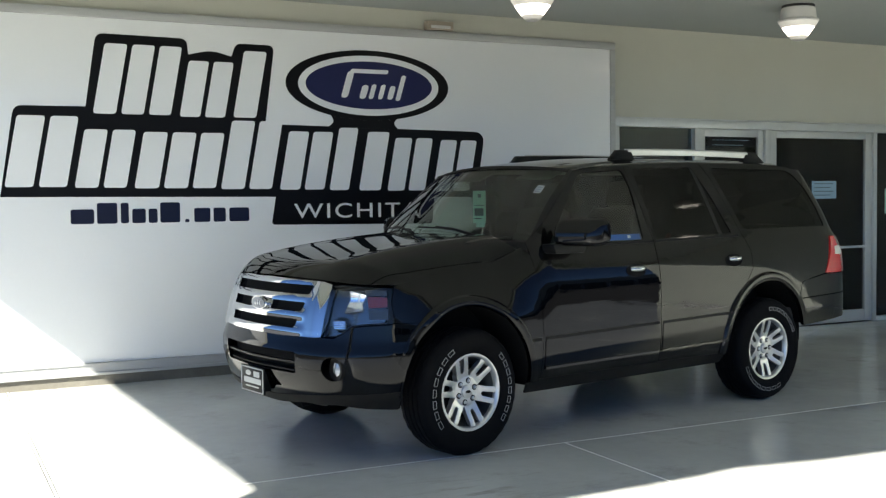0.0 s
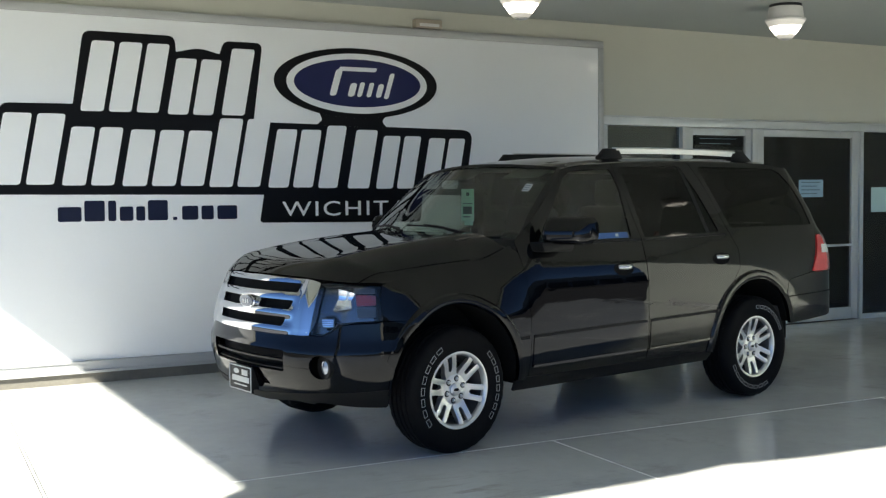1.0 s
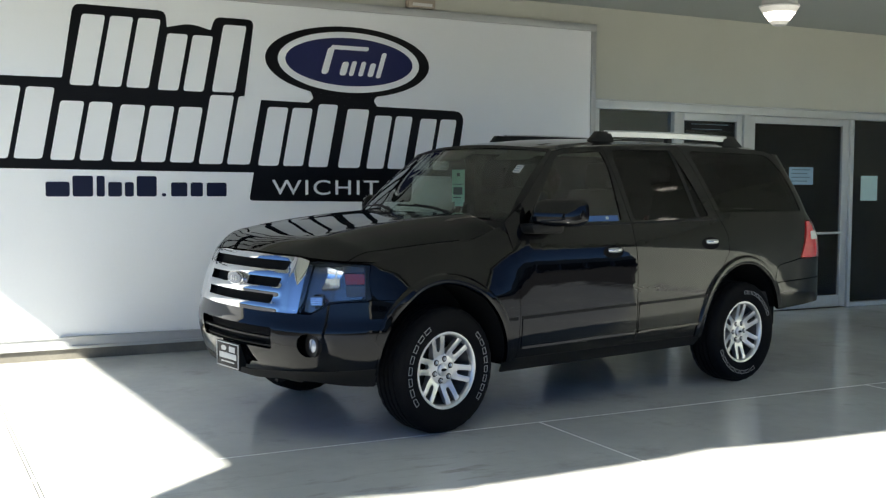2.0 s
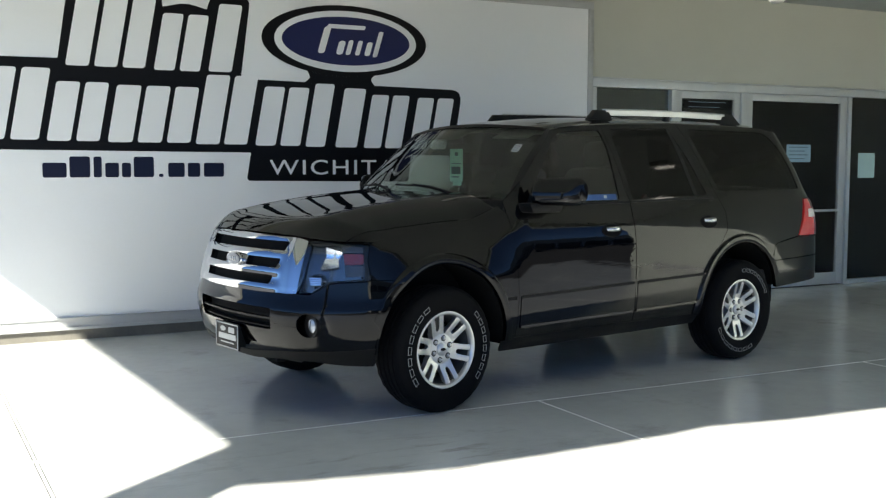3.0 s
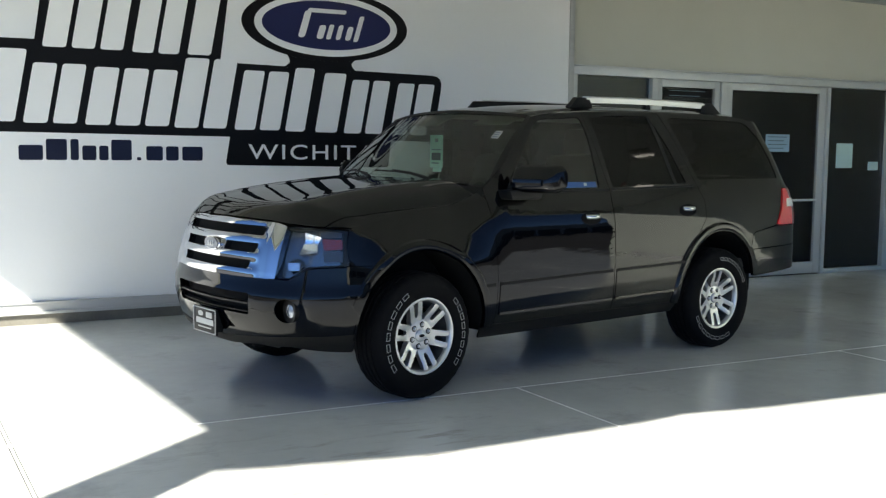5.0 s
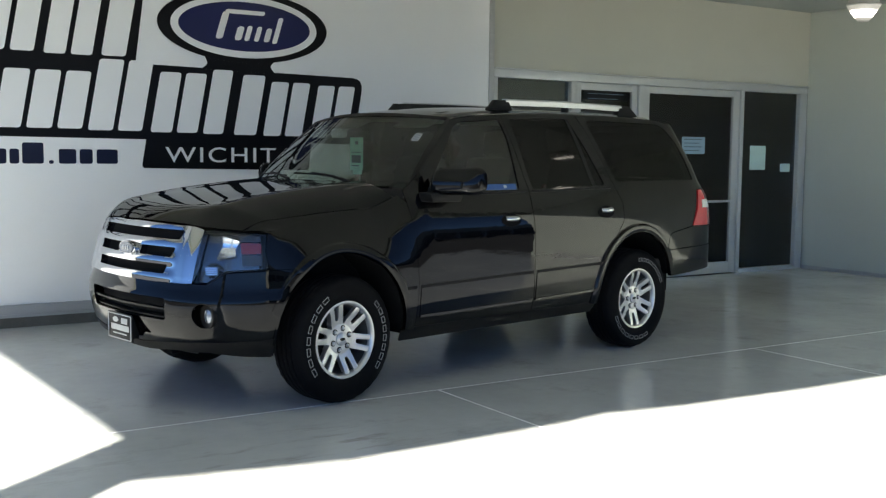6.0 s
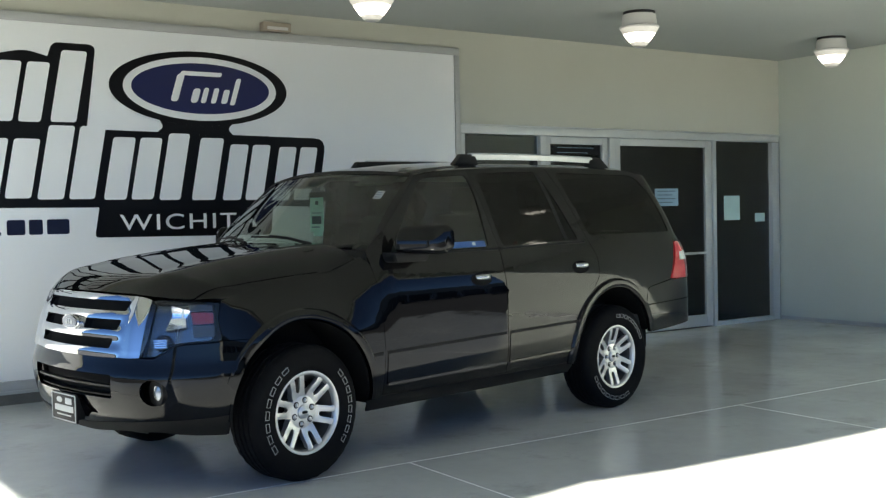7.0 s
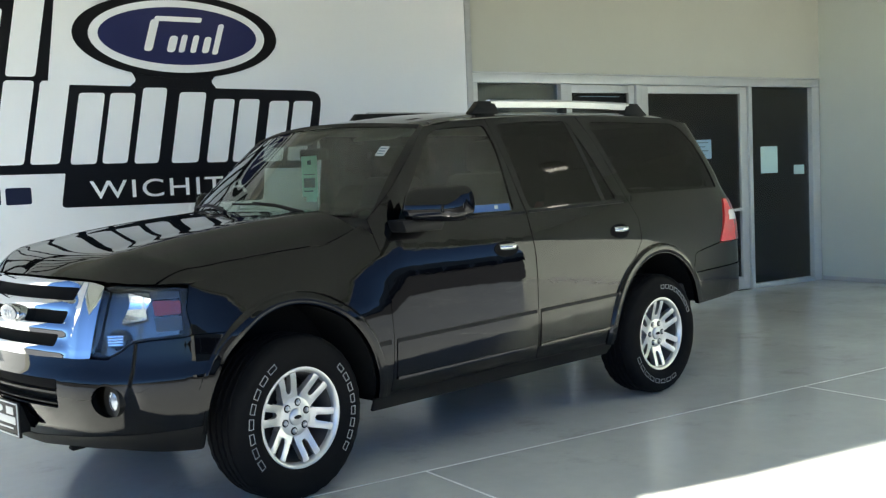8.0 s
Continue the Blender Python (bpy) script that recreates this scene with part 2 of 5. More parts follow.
bm = bmesh.new()
add_box(bm, (-1.30, WALL_Y, -0.2), (DOOR_X0, WALL_Y + 0.25, TOP + 0.3))
add_box(bm, (DOOR_X0, WALL_Y, DOOR_TOP), (END_X + 0.25, WALL_Y + 0.25, TOP + 0.3))
structure(link("wall_north", bm, PLASTER), "cream painted plaster wall above the glass entrance", "wall")
structure(link("wall_east", box((END_X, FRONT_Y - 0.4, -0.2), (END_X + 0.25, WALL_Y - 0.002, TOP + 0.3)), PLASTER_GREY),
          "pale grey painted end wall of the bay", "wall")
structure(link("ceiling", box((OPEN_X + 0.02, FRONT_Y + 0.02, TOP), (END_X - 0.002, WALL_Y - 0.002, TOP + 0.3)), CEILING),
          "plain grey painted bay ceiling", "ceiling")


def fascia():
    """The canopy's front edge, whose lower rim is slightly uneven."""
    rim = [(-2.80, 3.80), (-2.72, 3.758), (-2.43, 3.70), (-2.07, 3.635), (-1.72, 3.567), (-1.35, 3.508), (-0.74, 3.512), (0.05, 3.545), (0.34, 3.60), (0.57, 3.56),
           (1.06, 3.49), (1.5, 3.465), (2.18, 3.415), (3.1, 3.40), (END_X, 3.40)]
    outline = rim + [(END_X, 4.3), (-2.80, 4.3)]
    bm = add_plate(bmesh.new(), outline, lambda u, v, d: (u, FRONT_Y - 0.2 + d, v), 0.2)
    # the side edge runs a little outward towards the wall
    add_plate(bm, [(OPEN_X - 0.2, 2.55), (OPEN_X, 2.55), (OPEN_X - 0.27, WALL_Y), (OPEN_X - 0.47, WALL_Y)], lambda u, v, d: (u, v, 3.42 + d), 0.88)
    add_box(bm, (OPEN_X - 0.2, FRONT_Y + 0.002, 3.70), (OPEN_X, 2.548, 4.3))
    add_box(bm, (OPEN_X, FRONT_Y, 3.87), (END_X, WALL_Y, 3.9))
    return bm


structure(link("canopy_fascia", fascia(), PLASTER_GREY), "grey rendered canopy edge along the open sides", "fascia")
pillar = thing("pillar", pose(-2.08, 2.52, 0), "square grey rendered pillar at the canopy corner", "pillar", kind="structure")
part("shaft", box((-0.17, -0.17, 0.10), (0.17, 0.17, 3.6), 0.01), PLASTER_GREY, pillar)
part("footing", box((-0.20, -0.20, 0.0), (0.20, 0.20, 0.10), 0.01), CURB, pillar)

# floor: slabs with filled joints between them, and the ground beyond
structure(link("ground", add_plate(bmesh.new(), [(-900, -900), (900, -900), (900, 900), (-900, 900)], lambda u, v, d: (u, v, -0.02 - d), 0.3), LOT),
          "sunlit dark asphalt lot round the building", "ground")
APRON_Y = 0.45
floor_bm = box((-2.53, APRON_Y, -0.15), (END_X, WALL_Y + 0.05, -0.007))
floor = structure(link("floor", floor_bm, JOINT_BED), "glossy pale grey sealed concrete floor with pale joints", "floor")
XS = (-2.53, 0.635, 3.80, 6.87, 9.95, END_X)
XS_BACK = (-2.53, 0.635, END_X)
YS = (APRON_Y, 1.97, 5.96, WALL_Y)


def slabs():
    """Slabs with a filled joint between each two."""
    w = 0.006
    for y0, y1 in zip(YS, YS[1:]):
        xs = XS_BACK if y0 > 5 else XS
        for x0, x1 in zip(xs, xs[1:]):
            # the joint nearest the open end has opened wider
            a, b = x0 + (0.014 if x0 == 0.635 else 0.009), x1 - (0.014 if x1 == 0.635 else 0.009)
            hx, hy = (b - a) / 2, (y1 - y0) / 2 - 0.009
            ob = link("slab", box((-hx, -hy, -0.011), (hx, hy, 0.0), 0.0015), FLOOR, floor)
            ob.location = ((a + b) / 2, (y0 + y1) / 2, 0)
        for x in xs[1:-1]:
            link("joint_filler", box((x - w, y0 + w, -0.009), (x + w, y1 - w, -0.0005)), JOINT, floor)
    for y in YS[1:-1]:
        link("joint_filler", box((-2.53, y - w, -0.009), (END_X, y + w, -0.0005)), JOINT, floor)


slabs()


def far_trees():
    """Low uneven tree belt far across the lot, all round; unseen, added for reflections."""
    rng = random.Random(5)
    bm = bmesh.new()
    n = 360
    rows = []
    for i in range(n):
        a = 2 * math.pi * i / n
        r = 170 + 14 * noise.noise((math.cos(a) * 6, math.sin(a) * 6, 1.0))
        top = 7.0 + 4.0 * noise.noise((math.cos(a) * 9, math.sin(a) * 9, 4.0)) + rng.uniform(-1.2, 1.2)
        rows.append([bm.verts.new(((r + d) * math.cos(a), (r + d) * math.sin(a), -0.3 + top * h)) for d, h in ((0, 0.0), (-3.0, 0.35), (-2.0, 0.75), (1.5, 1.0), (7.0, 0.6), (8.0, 0.0))])
    for i in range(n):
        p, q = rows[i], rows[(i + 1) % n]
        for k in range(5):
            bm.faces.new((p[k], q[k], q[k + 1], p[k + 1]))
    return bm


structure(link("backdrop", far_trees(), FOLIAGE), "unseen far low belt of dark green trees, added for reflections", "trees")

# long low building, unseen, added so the car's flank mirrors pale and dark bands
mirrored_block = thing("far_building", pose(0, 0, 0), "unseen long low pale building across the lot, added for reflections", "building", kind="structure")
part("wall", box((16.0, -36.0, 2.7), (85.0, -26.0, 5.6)), PLASTER, mirrored_block)
part("roof_edge", box((15.6, -36.4, 5.6), (85.4, -25.6, 5.9), 0.03), ALU, mirrored_block)
# dark bays added only for the lower, darker mirrored band
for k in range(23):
    part("window", box((16.1 + 3 * k, -35.0, -0.02), (18.9 + 3 * k, -26.3, 2.7)), DARK_STAND_IN, mirrored_block, "dark bay added for the mirrored band")
    part("pier", box((15.9 + 3 * k, -35.0, -0.02), (16.1 + 3 * k, -26.1, 2.7)), ALU, mirrored_block)

# base of the sign wall
bm = box((-1.30, WALL_Y - 0.062, 0.095), (DOOR_X0 - 0.03, WALL_Y - 0.002, 0.2045), 0.004)
add_box(bm, (-1.30, WALL_Y - 0.080, 0.188), (DOOR_X0 - 0.03, WALL_Y - 0.0625, 0.2045), 0.003)
add_box(bm, (-1.30, WALL_Y - 0.086, 0.095), (DOOR_X0 - 0.03, WALL_Y - 0.0625, 0.122), 0.004)
structure(link("base_channel", bm, CURB), "pale metal channel along the foot of the sign wall", "trim")
structure(link("baseboard", box((-1.30, WALL_Y - 0.045, 0.0), (DOOR_X0 - 0.03, WALL_Y - 0.002, 0.093)), BASE_DARK), "dark recessed rubber base strip", "baseboard")
structure(link("trim", box((END_X - 0.012, FRONT_Y, 0.0), (END_X - 0.001, WALL_Y - 0.02, 0.05)), CURB), "thin grey base strip along the end wall", "trim")

# ---- the wall sign ----
SIGN_Y = WALL_Y - 0.045
sign = thing("wall_sign", pose(0, 0, 0), "large white wall sign with black lettering panel and blue oval", "sign")


def on_sign(proud):
    return lambda u, v, d: (u, SIGN_Y - proud + d, v)


def sheet(name, outline, mat, proud, label="", parent=sign, depth=0.002):
    return part(name, add_plate(bmesh.new(), outline, on_sign(proud), depth), mat, parent, label, smooth=None)


def oval(cx, cz, rx, rz, n=96):
    return [(cx + rx * math.cos(2 * math.pi * i / n), cz + rz * math.sin(2 * math.pi * i / n)) for i in range(n)]


part("panel", box((-1.10, SIGN_Y, 0.205), (6.93, WALL_Y - 0.002, 3.27)), SIGN_WHITE, sign, smooth=None)
bm = bmesh.new()
add_box(bm, (-1.17, SIGN_Y - 0.012, 3.272), (7.0, WALL_Y - 0.002, 3.35), 0.006)
add_box(bm, (6.932, SIGN_Y - 0.012, 0.205), (7.0, WALL_Y - 0.002, 3.27), 0.006)
part("frame", bm, CURB, sign, "pale grey metal frame")

NAME_SHAPE = rounded([(0.62, 1.69, 0.0), (0.745, 2.48), (1.34, 2.485, 0.01), (1.44, 3.135), (2.245, 3.13, 0.08), (2.255, 2.985, 0.01), (2.47, 3.035, 0.2),
                      (2.66, 2.985, 0.01), (2.70, 3.11), (3.075, 3.11, 0.07), (2.975, 2.365, 0.01), (5.345, 2.33, 0.13), (5.235, 1.65, 0.04),
                      (4.75, 1.66, 0.01), (4.72, 1.385, 0.04), (3.02, 1.405, 0.04), (3.065, 1.672, 0.01)], 0.07)
black = sheet("name_panel", NAME_SHAPE, SIGN_BLACK, 0.003, "black slanted lettering panel")
sheet("neck", rounded([(3.60, 2.345), (3.67, 2.40), (3.62, 2.50), (4.40, 2.50), (4.30, 2.40), (4.36, 2.33)], 0.03), SIGN_BLACK, 0.0045, "", black)
emblem = sheet("oval_backing", oval(4.05, 2.768, 0.87, 0.345), SIGN_BLACK, 0.007, "black oval backing")
sheet("ring", oval(4.055, 2.765, 0.75, 0.295), VINYL_WHITE, 0.009, "", emblem)
sheet("oval_field", oval(4.055, 2.768, 0.675, 0.235), SIGN_BLUE, 0.011, "deep blue oval field", emblem)


def slant_bar(x0, x1, z0, z1, lean=0.185, r=0.05):
    return rounded([(x0, z0), (x1, z0), (x1 + lean * (z1 - z0), z1), (x0 + lean * (z1 - z0), z1)], r)


# the upper and lower line of lettering, as plain slanted bars
def stems(x0, x1, z0, z1, count):
    w = (x1 - x0 - 0.045 * (count - 1)) / count
    for i in range(count):
        a = x0 + i * (w + 0.045)
        sheet("letter_bar", slant_bar(a, a + w, z0, z1, r=0.03), VINYL_WHITE, 0.006, "", black)


for x0, x1, z0, z1, count in ((1.40, 2.085, 2.425, 3.05, 3), (2.165, 2.585, 2.415, 2.93, 2), (2.665, 2.885, 2.42, 3.045, 1)):
    stems(x0, x1, z0, z1, count)
for x0, x1, z1, count in ((0.655, 1.165, 2.395, 2), (1.23, 1.675, 2.285, 2), (1.745, 2.485, 2.27, 3), (2.535, 3.025, 2.39, 2), (3.105, 3.555, 2.30, 2),
                          (3.61, 3.81, 2.345, 1), (3.92, 4.15, 2.31, 1), (4.225, 4.64, 2.255, 2), (4.735, 5.15, 2.24, 2)):
    stems(x0, x1, 1.775 - 0.014 * (x0 - 0.6), z1, count)
# the script in the oval, as plain strokes
for x0, x1, z0, z1 in ((3.74, 3.81, 2.64, 2.90), (3.93, 4.00, 2.635, 2.77), (4.03, 4.08, 2.635, 2.78), (4.13, 4.18, 2.635, 2.78), (4.23, 4.29, 2.635, 2.77), (4.32, 4.37, 2.625, 2.88)):
    sheet("script_bar", slant_bar(x0, x1, z0, z1, 0.3, 0.05), VINYL_WHITE, 0.013, "", emblem)
sheet("script_bar", slant_bar(3.84, 4.24, 2.885, 2.925, 0.3, 0.02), VINYL_WHITE, 0.0165, "", emblem)
# the address line, as plain bars
line_bars = ((1.19, 1.39, 0), (1.415, 1.59, 1), (1.62, 1.69, 1), (1.72, 1.84, 0), (1.865, 1.945, 0), (1.97, 2.15, 1), (2.195, 2.235, 2),
             (2.28, 2.43, 0), (2.46, 2.575, 0), (2.61, 2.80, 0))
for x0, x1, tall in line_bars:
    top = (1.575, 1.63, 1.475)[tall]
    sheet("line_bar", rounded([(x0, 1.445), (x1, 1.445), (x1, top), (x0, top)], 0.02), SIGN_NAVY, 0.003)


def letters(body, size, mat, parent, m, spread=1.0, label="", thick=0.002):
    """Readable words, as a mesh from the built-in font."""
    cu = bpy.data.curves.new("words", "FONT")
    cu.body = body
    cu.size = size
    cu.extrude = thick / 2
    cu.space_character = spread
    cu.offset = size * 0.002
    tmp = new("words_source", cu)
    dg = bpy.context.evaluated_depsgraph_get()
    me = bpy.data.meshes.new_from_object(tmp.evaluated_get(dg))
    bpy.data.objects.remove(tmp)
    me.transform(m)
    me.materials.clear()
    me.materials.append(mat)
    ob = new("lettering", me)
    ob.parent = parent
    if label:
        ob["label"] = label
    return ob


letters("WICHITA", 0.205, VINYL_WHITE, black, Matrix.Translation((3.245, SIGN_Y - 0.006, 1.463)) @ pose(0, 0, 0, 90) @ Matrix.Diagonal((1.38, 1, 1, 1)), 1.15,
        "white wide capital letters")

# the small sensor box over the sign
sensor = thing("sensor_box", pose(4.82, WALL_Y, 3.40), "small cream plastic sensor box over the sign", "sensor")
part("casing", box((-0.15, -0.10, -0.045), (0.15, 0.0, 0.045), 0.012), BOX_CREAM, sensor)
part("window", box((-0.11, -0.106, -0.03), (0.11, -0.098, 0.0), 0.003), LAMP_BODY, sensor)


# ---- the glass entrance ----
def storefront():
    front = structure(thing("storefront", pose(0, 0, 0), "", ""), "aluminium framed glass entrance with dark glazing", "entrance")
    y0, y1 = WALL_Y - 0.025, WALL_Y + 0.10

    def bar(name, x0, x1, z0, z1, parent=front, dy=0.0):
        return part(name, box((x0, y0 + dy, z0), (x1, y1 - dy, z1), 0.005), ALU, parent)

    bar("head", DOOR_X0, DOOR_X1, 2.430, DOOR_TOP + 0.002)
    part("head_cap", box((DOOR_X0, y0 - 0.012, DOOR_TOP + 0.003), (END_X - 0.003, WALL_Y - 0.001, DOOR_TOP + 0.018), 0.003), ALU, front)
    bar("jamb", DOOR_X0, 7.075, 0.0, 2.428)
    bar("mullion", 8.14, 8.225, 0.0, 2.428)
    bar("mullion", 9.215, 9.30, 0.0, 2.428)
    bar("mullion", 11.04, 11.098, 0.0, 2.428)
    bar("jamb", 12.215, DOOR_X1, 0.0, 2.428)
    bar("sill", 7.077, 8.138, 0.0, 0.055)
    bar("sill", 11.100, 12.213, 0.0, 0.055)
    yg = WALL_Y + 0.04
    for x0, x1 in ((7.077, 8.138), (11.100, 12.213)):
        side = part("sidelight", box((x0, yg, 0.057), (x1, yg + 0.008, 2.428)), SIDE_GLASS, front, "grey tinted glazing", smooth=None)
    for x0, x1, stile in ((8.229, 9.211, 0.085), (9.304, 11.036, 0.115)):
        door = part("door", box((x0, y0 + 0.03, 0.012), (x0 + stile, y1 - 0.05, 2.425), 0.004), ALU, front, "aluminium framed glass door, shut")
        part("stile", box((x1 - stile, y0 + 0.03, 0.012), (x1, y1 - 0.05, 2.425), 0.004), ALU, door)
        part("top_rail", box((x0 + stile, y0 + 0.03, 2.340), (x1 - stile, y1 - 0.05, 2.425), 0.004), ALU, door)
        part("bottom_rail", box((x0 + stile, y0 + 0.03, 0.012), (x1 - stile, y1 - 0.05, 0.16), 0.004), ALU, door)
        part("pane", box((x0 + stile, yg, 0.16), (x1 - stile, yg + 0.008, 2.340)), DOOR_GLASS, door, "dark glazing", smooth=None)
        rail = part("push_bar", box((x0 + stile, yg - 0.06, 0.955), (x1 - stile, yg - 0.035, 0.985), 0.006), ALU, door)
    return front


storefront()


def notice(x0, x1, z0, z1, mat, label, lines=0, ink=None):
    n = thing("notice", pose((x0 + x1) / 2, WALL_Y + 0.036, (z0 + z1) / 2), label, "notice")
    w, h = (x1 - x0) / 2, (z1 - z0) / 2
    part("page", add_plate(bmesh.new(), rounded([(-w, -h), (w, -h), (w, h), (-w, h)], 0.006), lambda u, v, d: (u, d, v), 0.002), mat, n, smooth=None)
    for i in range(lines):
        z = h * (0.7 - 1.3 * i / max(1, lines - 1))
        part("print_bar", box((-w * 0.8, -0.0015, z - h * 0.05), (w * (0.75 - 0.25 * (i % 2)), -0.0005, z + h * 0.05)), ink or INK, n, smooth=None)
    return n


notice(11.305, 11.615, 1.385, 1.71, PAPER, "pale green paper notice taped to the sidelight")
notice(11.92, 12.12, 1.355, 1.47, PAPER, "small pale green paper notice taped to the sidelight")
notice(10.03, 10.445, 1.59, 1.81, PAPER_BLUE, "pale blue printed notice taped to the door glass", 4)
notice(8.37, 9.10, 2.225, 2.315, SIGN_BLACK, "narrow dark strip with pale print along the door glass top", 2, PAPER_BLUE)

# lobby behind the glass, dimness put into near-black surfaces; a second framed opening
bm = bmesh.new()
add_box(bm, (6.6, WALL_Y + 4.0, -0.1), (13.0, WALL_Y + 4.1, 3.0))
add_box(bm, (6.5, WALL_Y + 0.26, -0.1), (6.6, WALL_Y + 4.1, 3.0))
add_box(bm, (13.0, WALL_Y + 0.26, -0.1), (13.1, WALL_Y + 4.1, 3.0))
structure(link("wall_lobby", bm, DARK_STAND_IN), "near-black inner walls behind the glass entrance, coloured dark for an unlit lobby", "wall")
structure(link("floor_lobby", box((6.6, WALL_Y + 0.055, -0.12), (13.0, WALL_Y + 4.0, -0.004)), DARK_STAND_IN), "near-black floor behind the glass entrance, coloured dark for an unlit lobby", "floor")
structure(link("ceiling_lobby", box((6.6, WALL_Y + 0.26, 2.9), (13.0, WALL_Y + 4.0, 3.0)), DARK_STAND_IN), "near-black ceiling behind the glass entrance, coloured dark for an unlit lobby", "ceiling")
inner_door = thing("inner_doorway", pose(0, WALL_Y + 0.62, 0), "grey framed inner doorway seen through the sidelight", "doorway", kind="structure")
part("header", box((11.0, 0.0, 2.16), (12.9, 0.08, 2.62), 0.004), PLASTER_GREY, inner_door)
part("post", box((11.32, 0.0, 0.0), (11.45, 0.08, 2.158), 0.004), PLASTER_GREY, inner_door)
part("post", box((12.44, 0.0, 0.0), (12.56, 0.08, 2.158), 0.004), PLASTER_GREY, inner_door)


# ---- ceiling lamps ----
def ceiling_lamp():
    lamp = thing("ceiling_lamp", pose(8.05, 8.2, TOP), "round white ceiling lamp with a tapered lit lens", "lamp", "lamps along the bay ceiling")
    part("gasket", add_lathe(bmesh.new(), [(0.16, 0.0), (0.16, -0.025)], 40), LAMP_DARK, lamp)
    part("housing", add_lathe(bmesh.new(), [(0.155, -0.026), (0.165, -0.03), (0.17, -0.05), (0.178, -0.138), (0.198, -0.146), (0.203, -0.158), (0.194, -0.168)], 40), LAMP_BODY, lamp)
    lens = part("lens", add_lathe(bmesh.new(), [(0.193, -0.169), (0.190, -0.178), (0.158, -0.224)], 40), LAMP_LENS, lamp, "lit prismatic glass lens")
    part("bright_band", add_lathe(bmesh.new(), [(0.157, -0.2245), (0.130, -0.262), (0.098, -0.306)], 40), LAMP_BULB, lens)
    part("lens_tip", add_lathe(bmesh.new(), [(0.097, -0.3065), (0.076, -0.334), (0.066, -0.340)], 40), LAMP_LENS, lens)
    part("lens_rim", add_lathe(bmesh.new(), [(0.065, -0.341), (0.062, -0.350), (0.05, -0.353)], 40), LAMP_BODY, lamp)
    return lamp


lamp = ceiling_lamp()
copy_thing(lamp, pose(4.92, 8.2, TOP))
copy_thing(lamp, pose(11.30, 8.3, TOP))
# two more lamps out of view, added for streaks mirrored in the car
for x in (3.70, 10.0):
    copy_thing(lamp, pose(x, 4.1, TOP))


# ---- the car: surfaces from a plan curve and height profiles, in the car's own metres (x forward, y to its left, z up) ----
PAINT = material("black_car_paint", (0.0019, 0.0019, 0.0024), 0.5, vary=0.05, scale=2.2, fine=6.0, bump=0.0009, stretch=(0.6, 1.0, 1.8), coat=1.0, coat_rough=0.012, spec=0.0, coat_ior=1.36)
TRIM_BLACK = material("black_trim_plastic", (0.0045, 0.0045, 0.0045), 0.5, vary=0.15, scale=20.0, fine=300.0, bump=0.0003, spec=0.2)
UNDER = material("underbody", (0.004, 0.004, 0.004), 0.9, vary=0.3, scale=6.0, spec=0.15)
CHROME = material("chrome", (0.48, 0.49, 0.51), 0.045, metal=1.0, vary=0.02, scale=6.0)
SATIN = material("satin_silver", (0.50, 0.505, 0.505), 0.30, metal=0.75, vary=0.04, scale=12.0)
WHEEL_SILVER = material("silver_wheel_paint", (0.56, 0.56, 0.555), 0.30, metal=0.75, vary=0.05, scale=14.0, coat=0.4)
BARREL_GREY = material("cast_wheel_barrel", (0.13, 0.132, 0.135), 0.4, metal=0.7, vary=0.1, scale=12.0)
WHEEL_DARK = material("grey_wheel_barrel", (0.035, 0.035, 0.036), 0.5, metal=0.5, vary=0.2, scale=12.0)
RUBBER = material("tyre_rubber", (0.0038, 0.0038, 0.0042), 0.75, vary=0.18, scale=9.0, fine=120.0, bump=0.0005, spec=0.10)
TYRE_WHITE = material("tyre_white_outline", (0.30, 0.30, 0.295), 0.6, vary=0.15, scale=30.0)
GLASS_FRONT = thin_glass("windscreen_glass", (0.68, 0.84, 0.76), 1.4)
GLASS_SIDE = thin_glass("side_glass", (0.72, 0.78, 0.75), 1.2)
GLASS_DARK = thin_glass("privacy_glass", (0.035, 0.035, 0.035), 0.5)
LENS_CLEAR = thin_glass("lamp_cover", (0.92, 0.94, 0.96), 0.8)
LAMP_CHROME = material("lamp_reflector", (0.90, 0.91, 0.93), 0.12, metal=0.9, vary=0.05, scale=30.0)
LAMP_INNER = material("lamp_housing", (0.135, 0.14, 0.145), 0.16, metal=0.85, vary=0.1, scale=20.0)
LAMP_GREY = material("lamp_bezel_grey", (0.035, 0.036, 0.038), 0.3, vary=0.1, scale=20.0, coat=0.4)
MARKER_RED = material("marker_red", (0.20, 0.018, 0.014), 0.25, vary=0.1, scale=40.0, coat=0.6)
BADGE_DARK = material("badge_enamel", (0.06, 0.075, 0.10), 0.15, metal=0.6, vary=0.1, scale=40.0)
TAIL_RED = material("tail_red", (0.52, 0.012, 0.016), 0.18, vary=0.1, scale=30.0, coat=1.0)
FOG_GLASS = material("fog_lamp_glass", (0.34, 0.36, 0.39), 0.16, metal=0.6, vary=0.25, scale=60.0, coat=0.6)
PLATE_WHITE = material("white_plate_print", (0.42, 0.43, 0.42), 0.6, vary=0.05, scale=30.0)
TAIL_WHITE = material("tail_clear", (0.62, 0.58, 0.54), 0.2, vary=0.1, scale=40.0, coat=1.0)
CLOTH = material("charcoal_cloth", (0.035, 0.034, 0.033), 0.9, vary=0.2, scale=20.0, fine=400.0, bump=0.0008)
LINER = material("headliner_cloth", (0.16, 0.155, 0.145), 0.9, vary=0.06, scale=12.0)
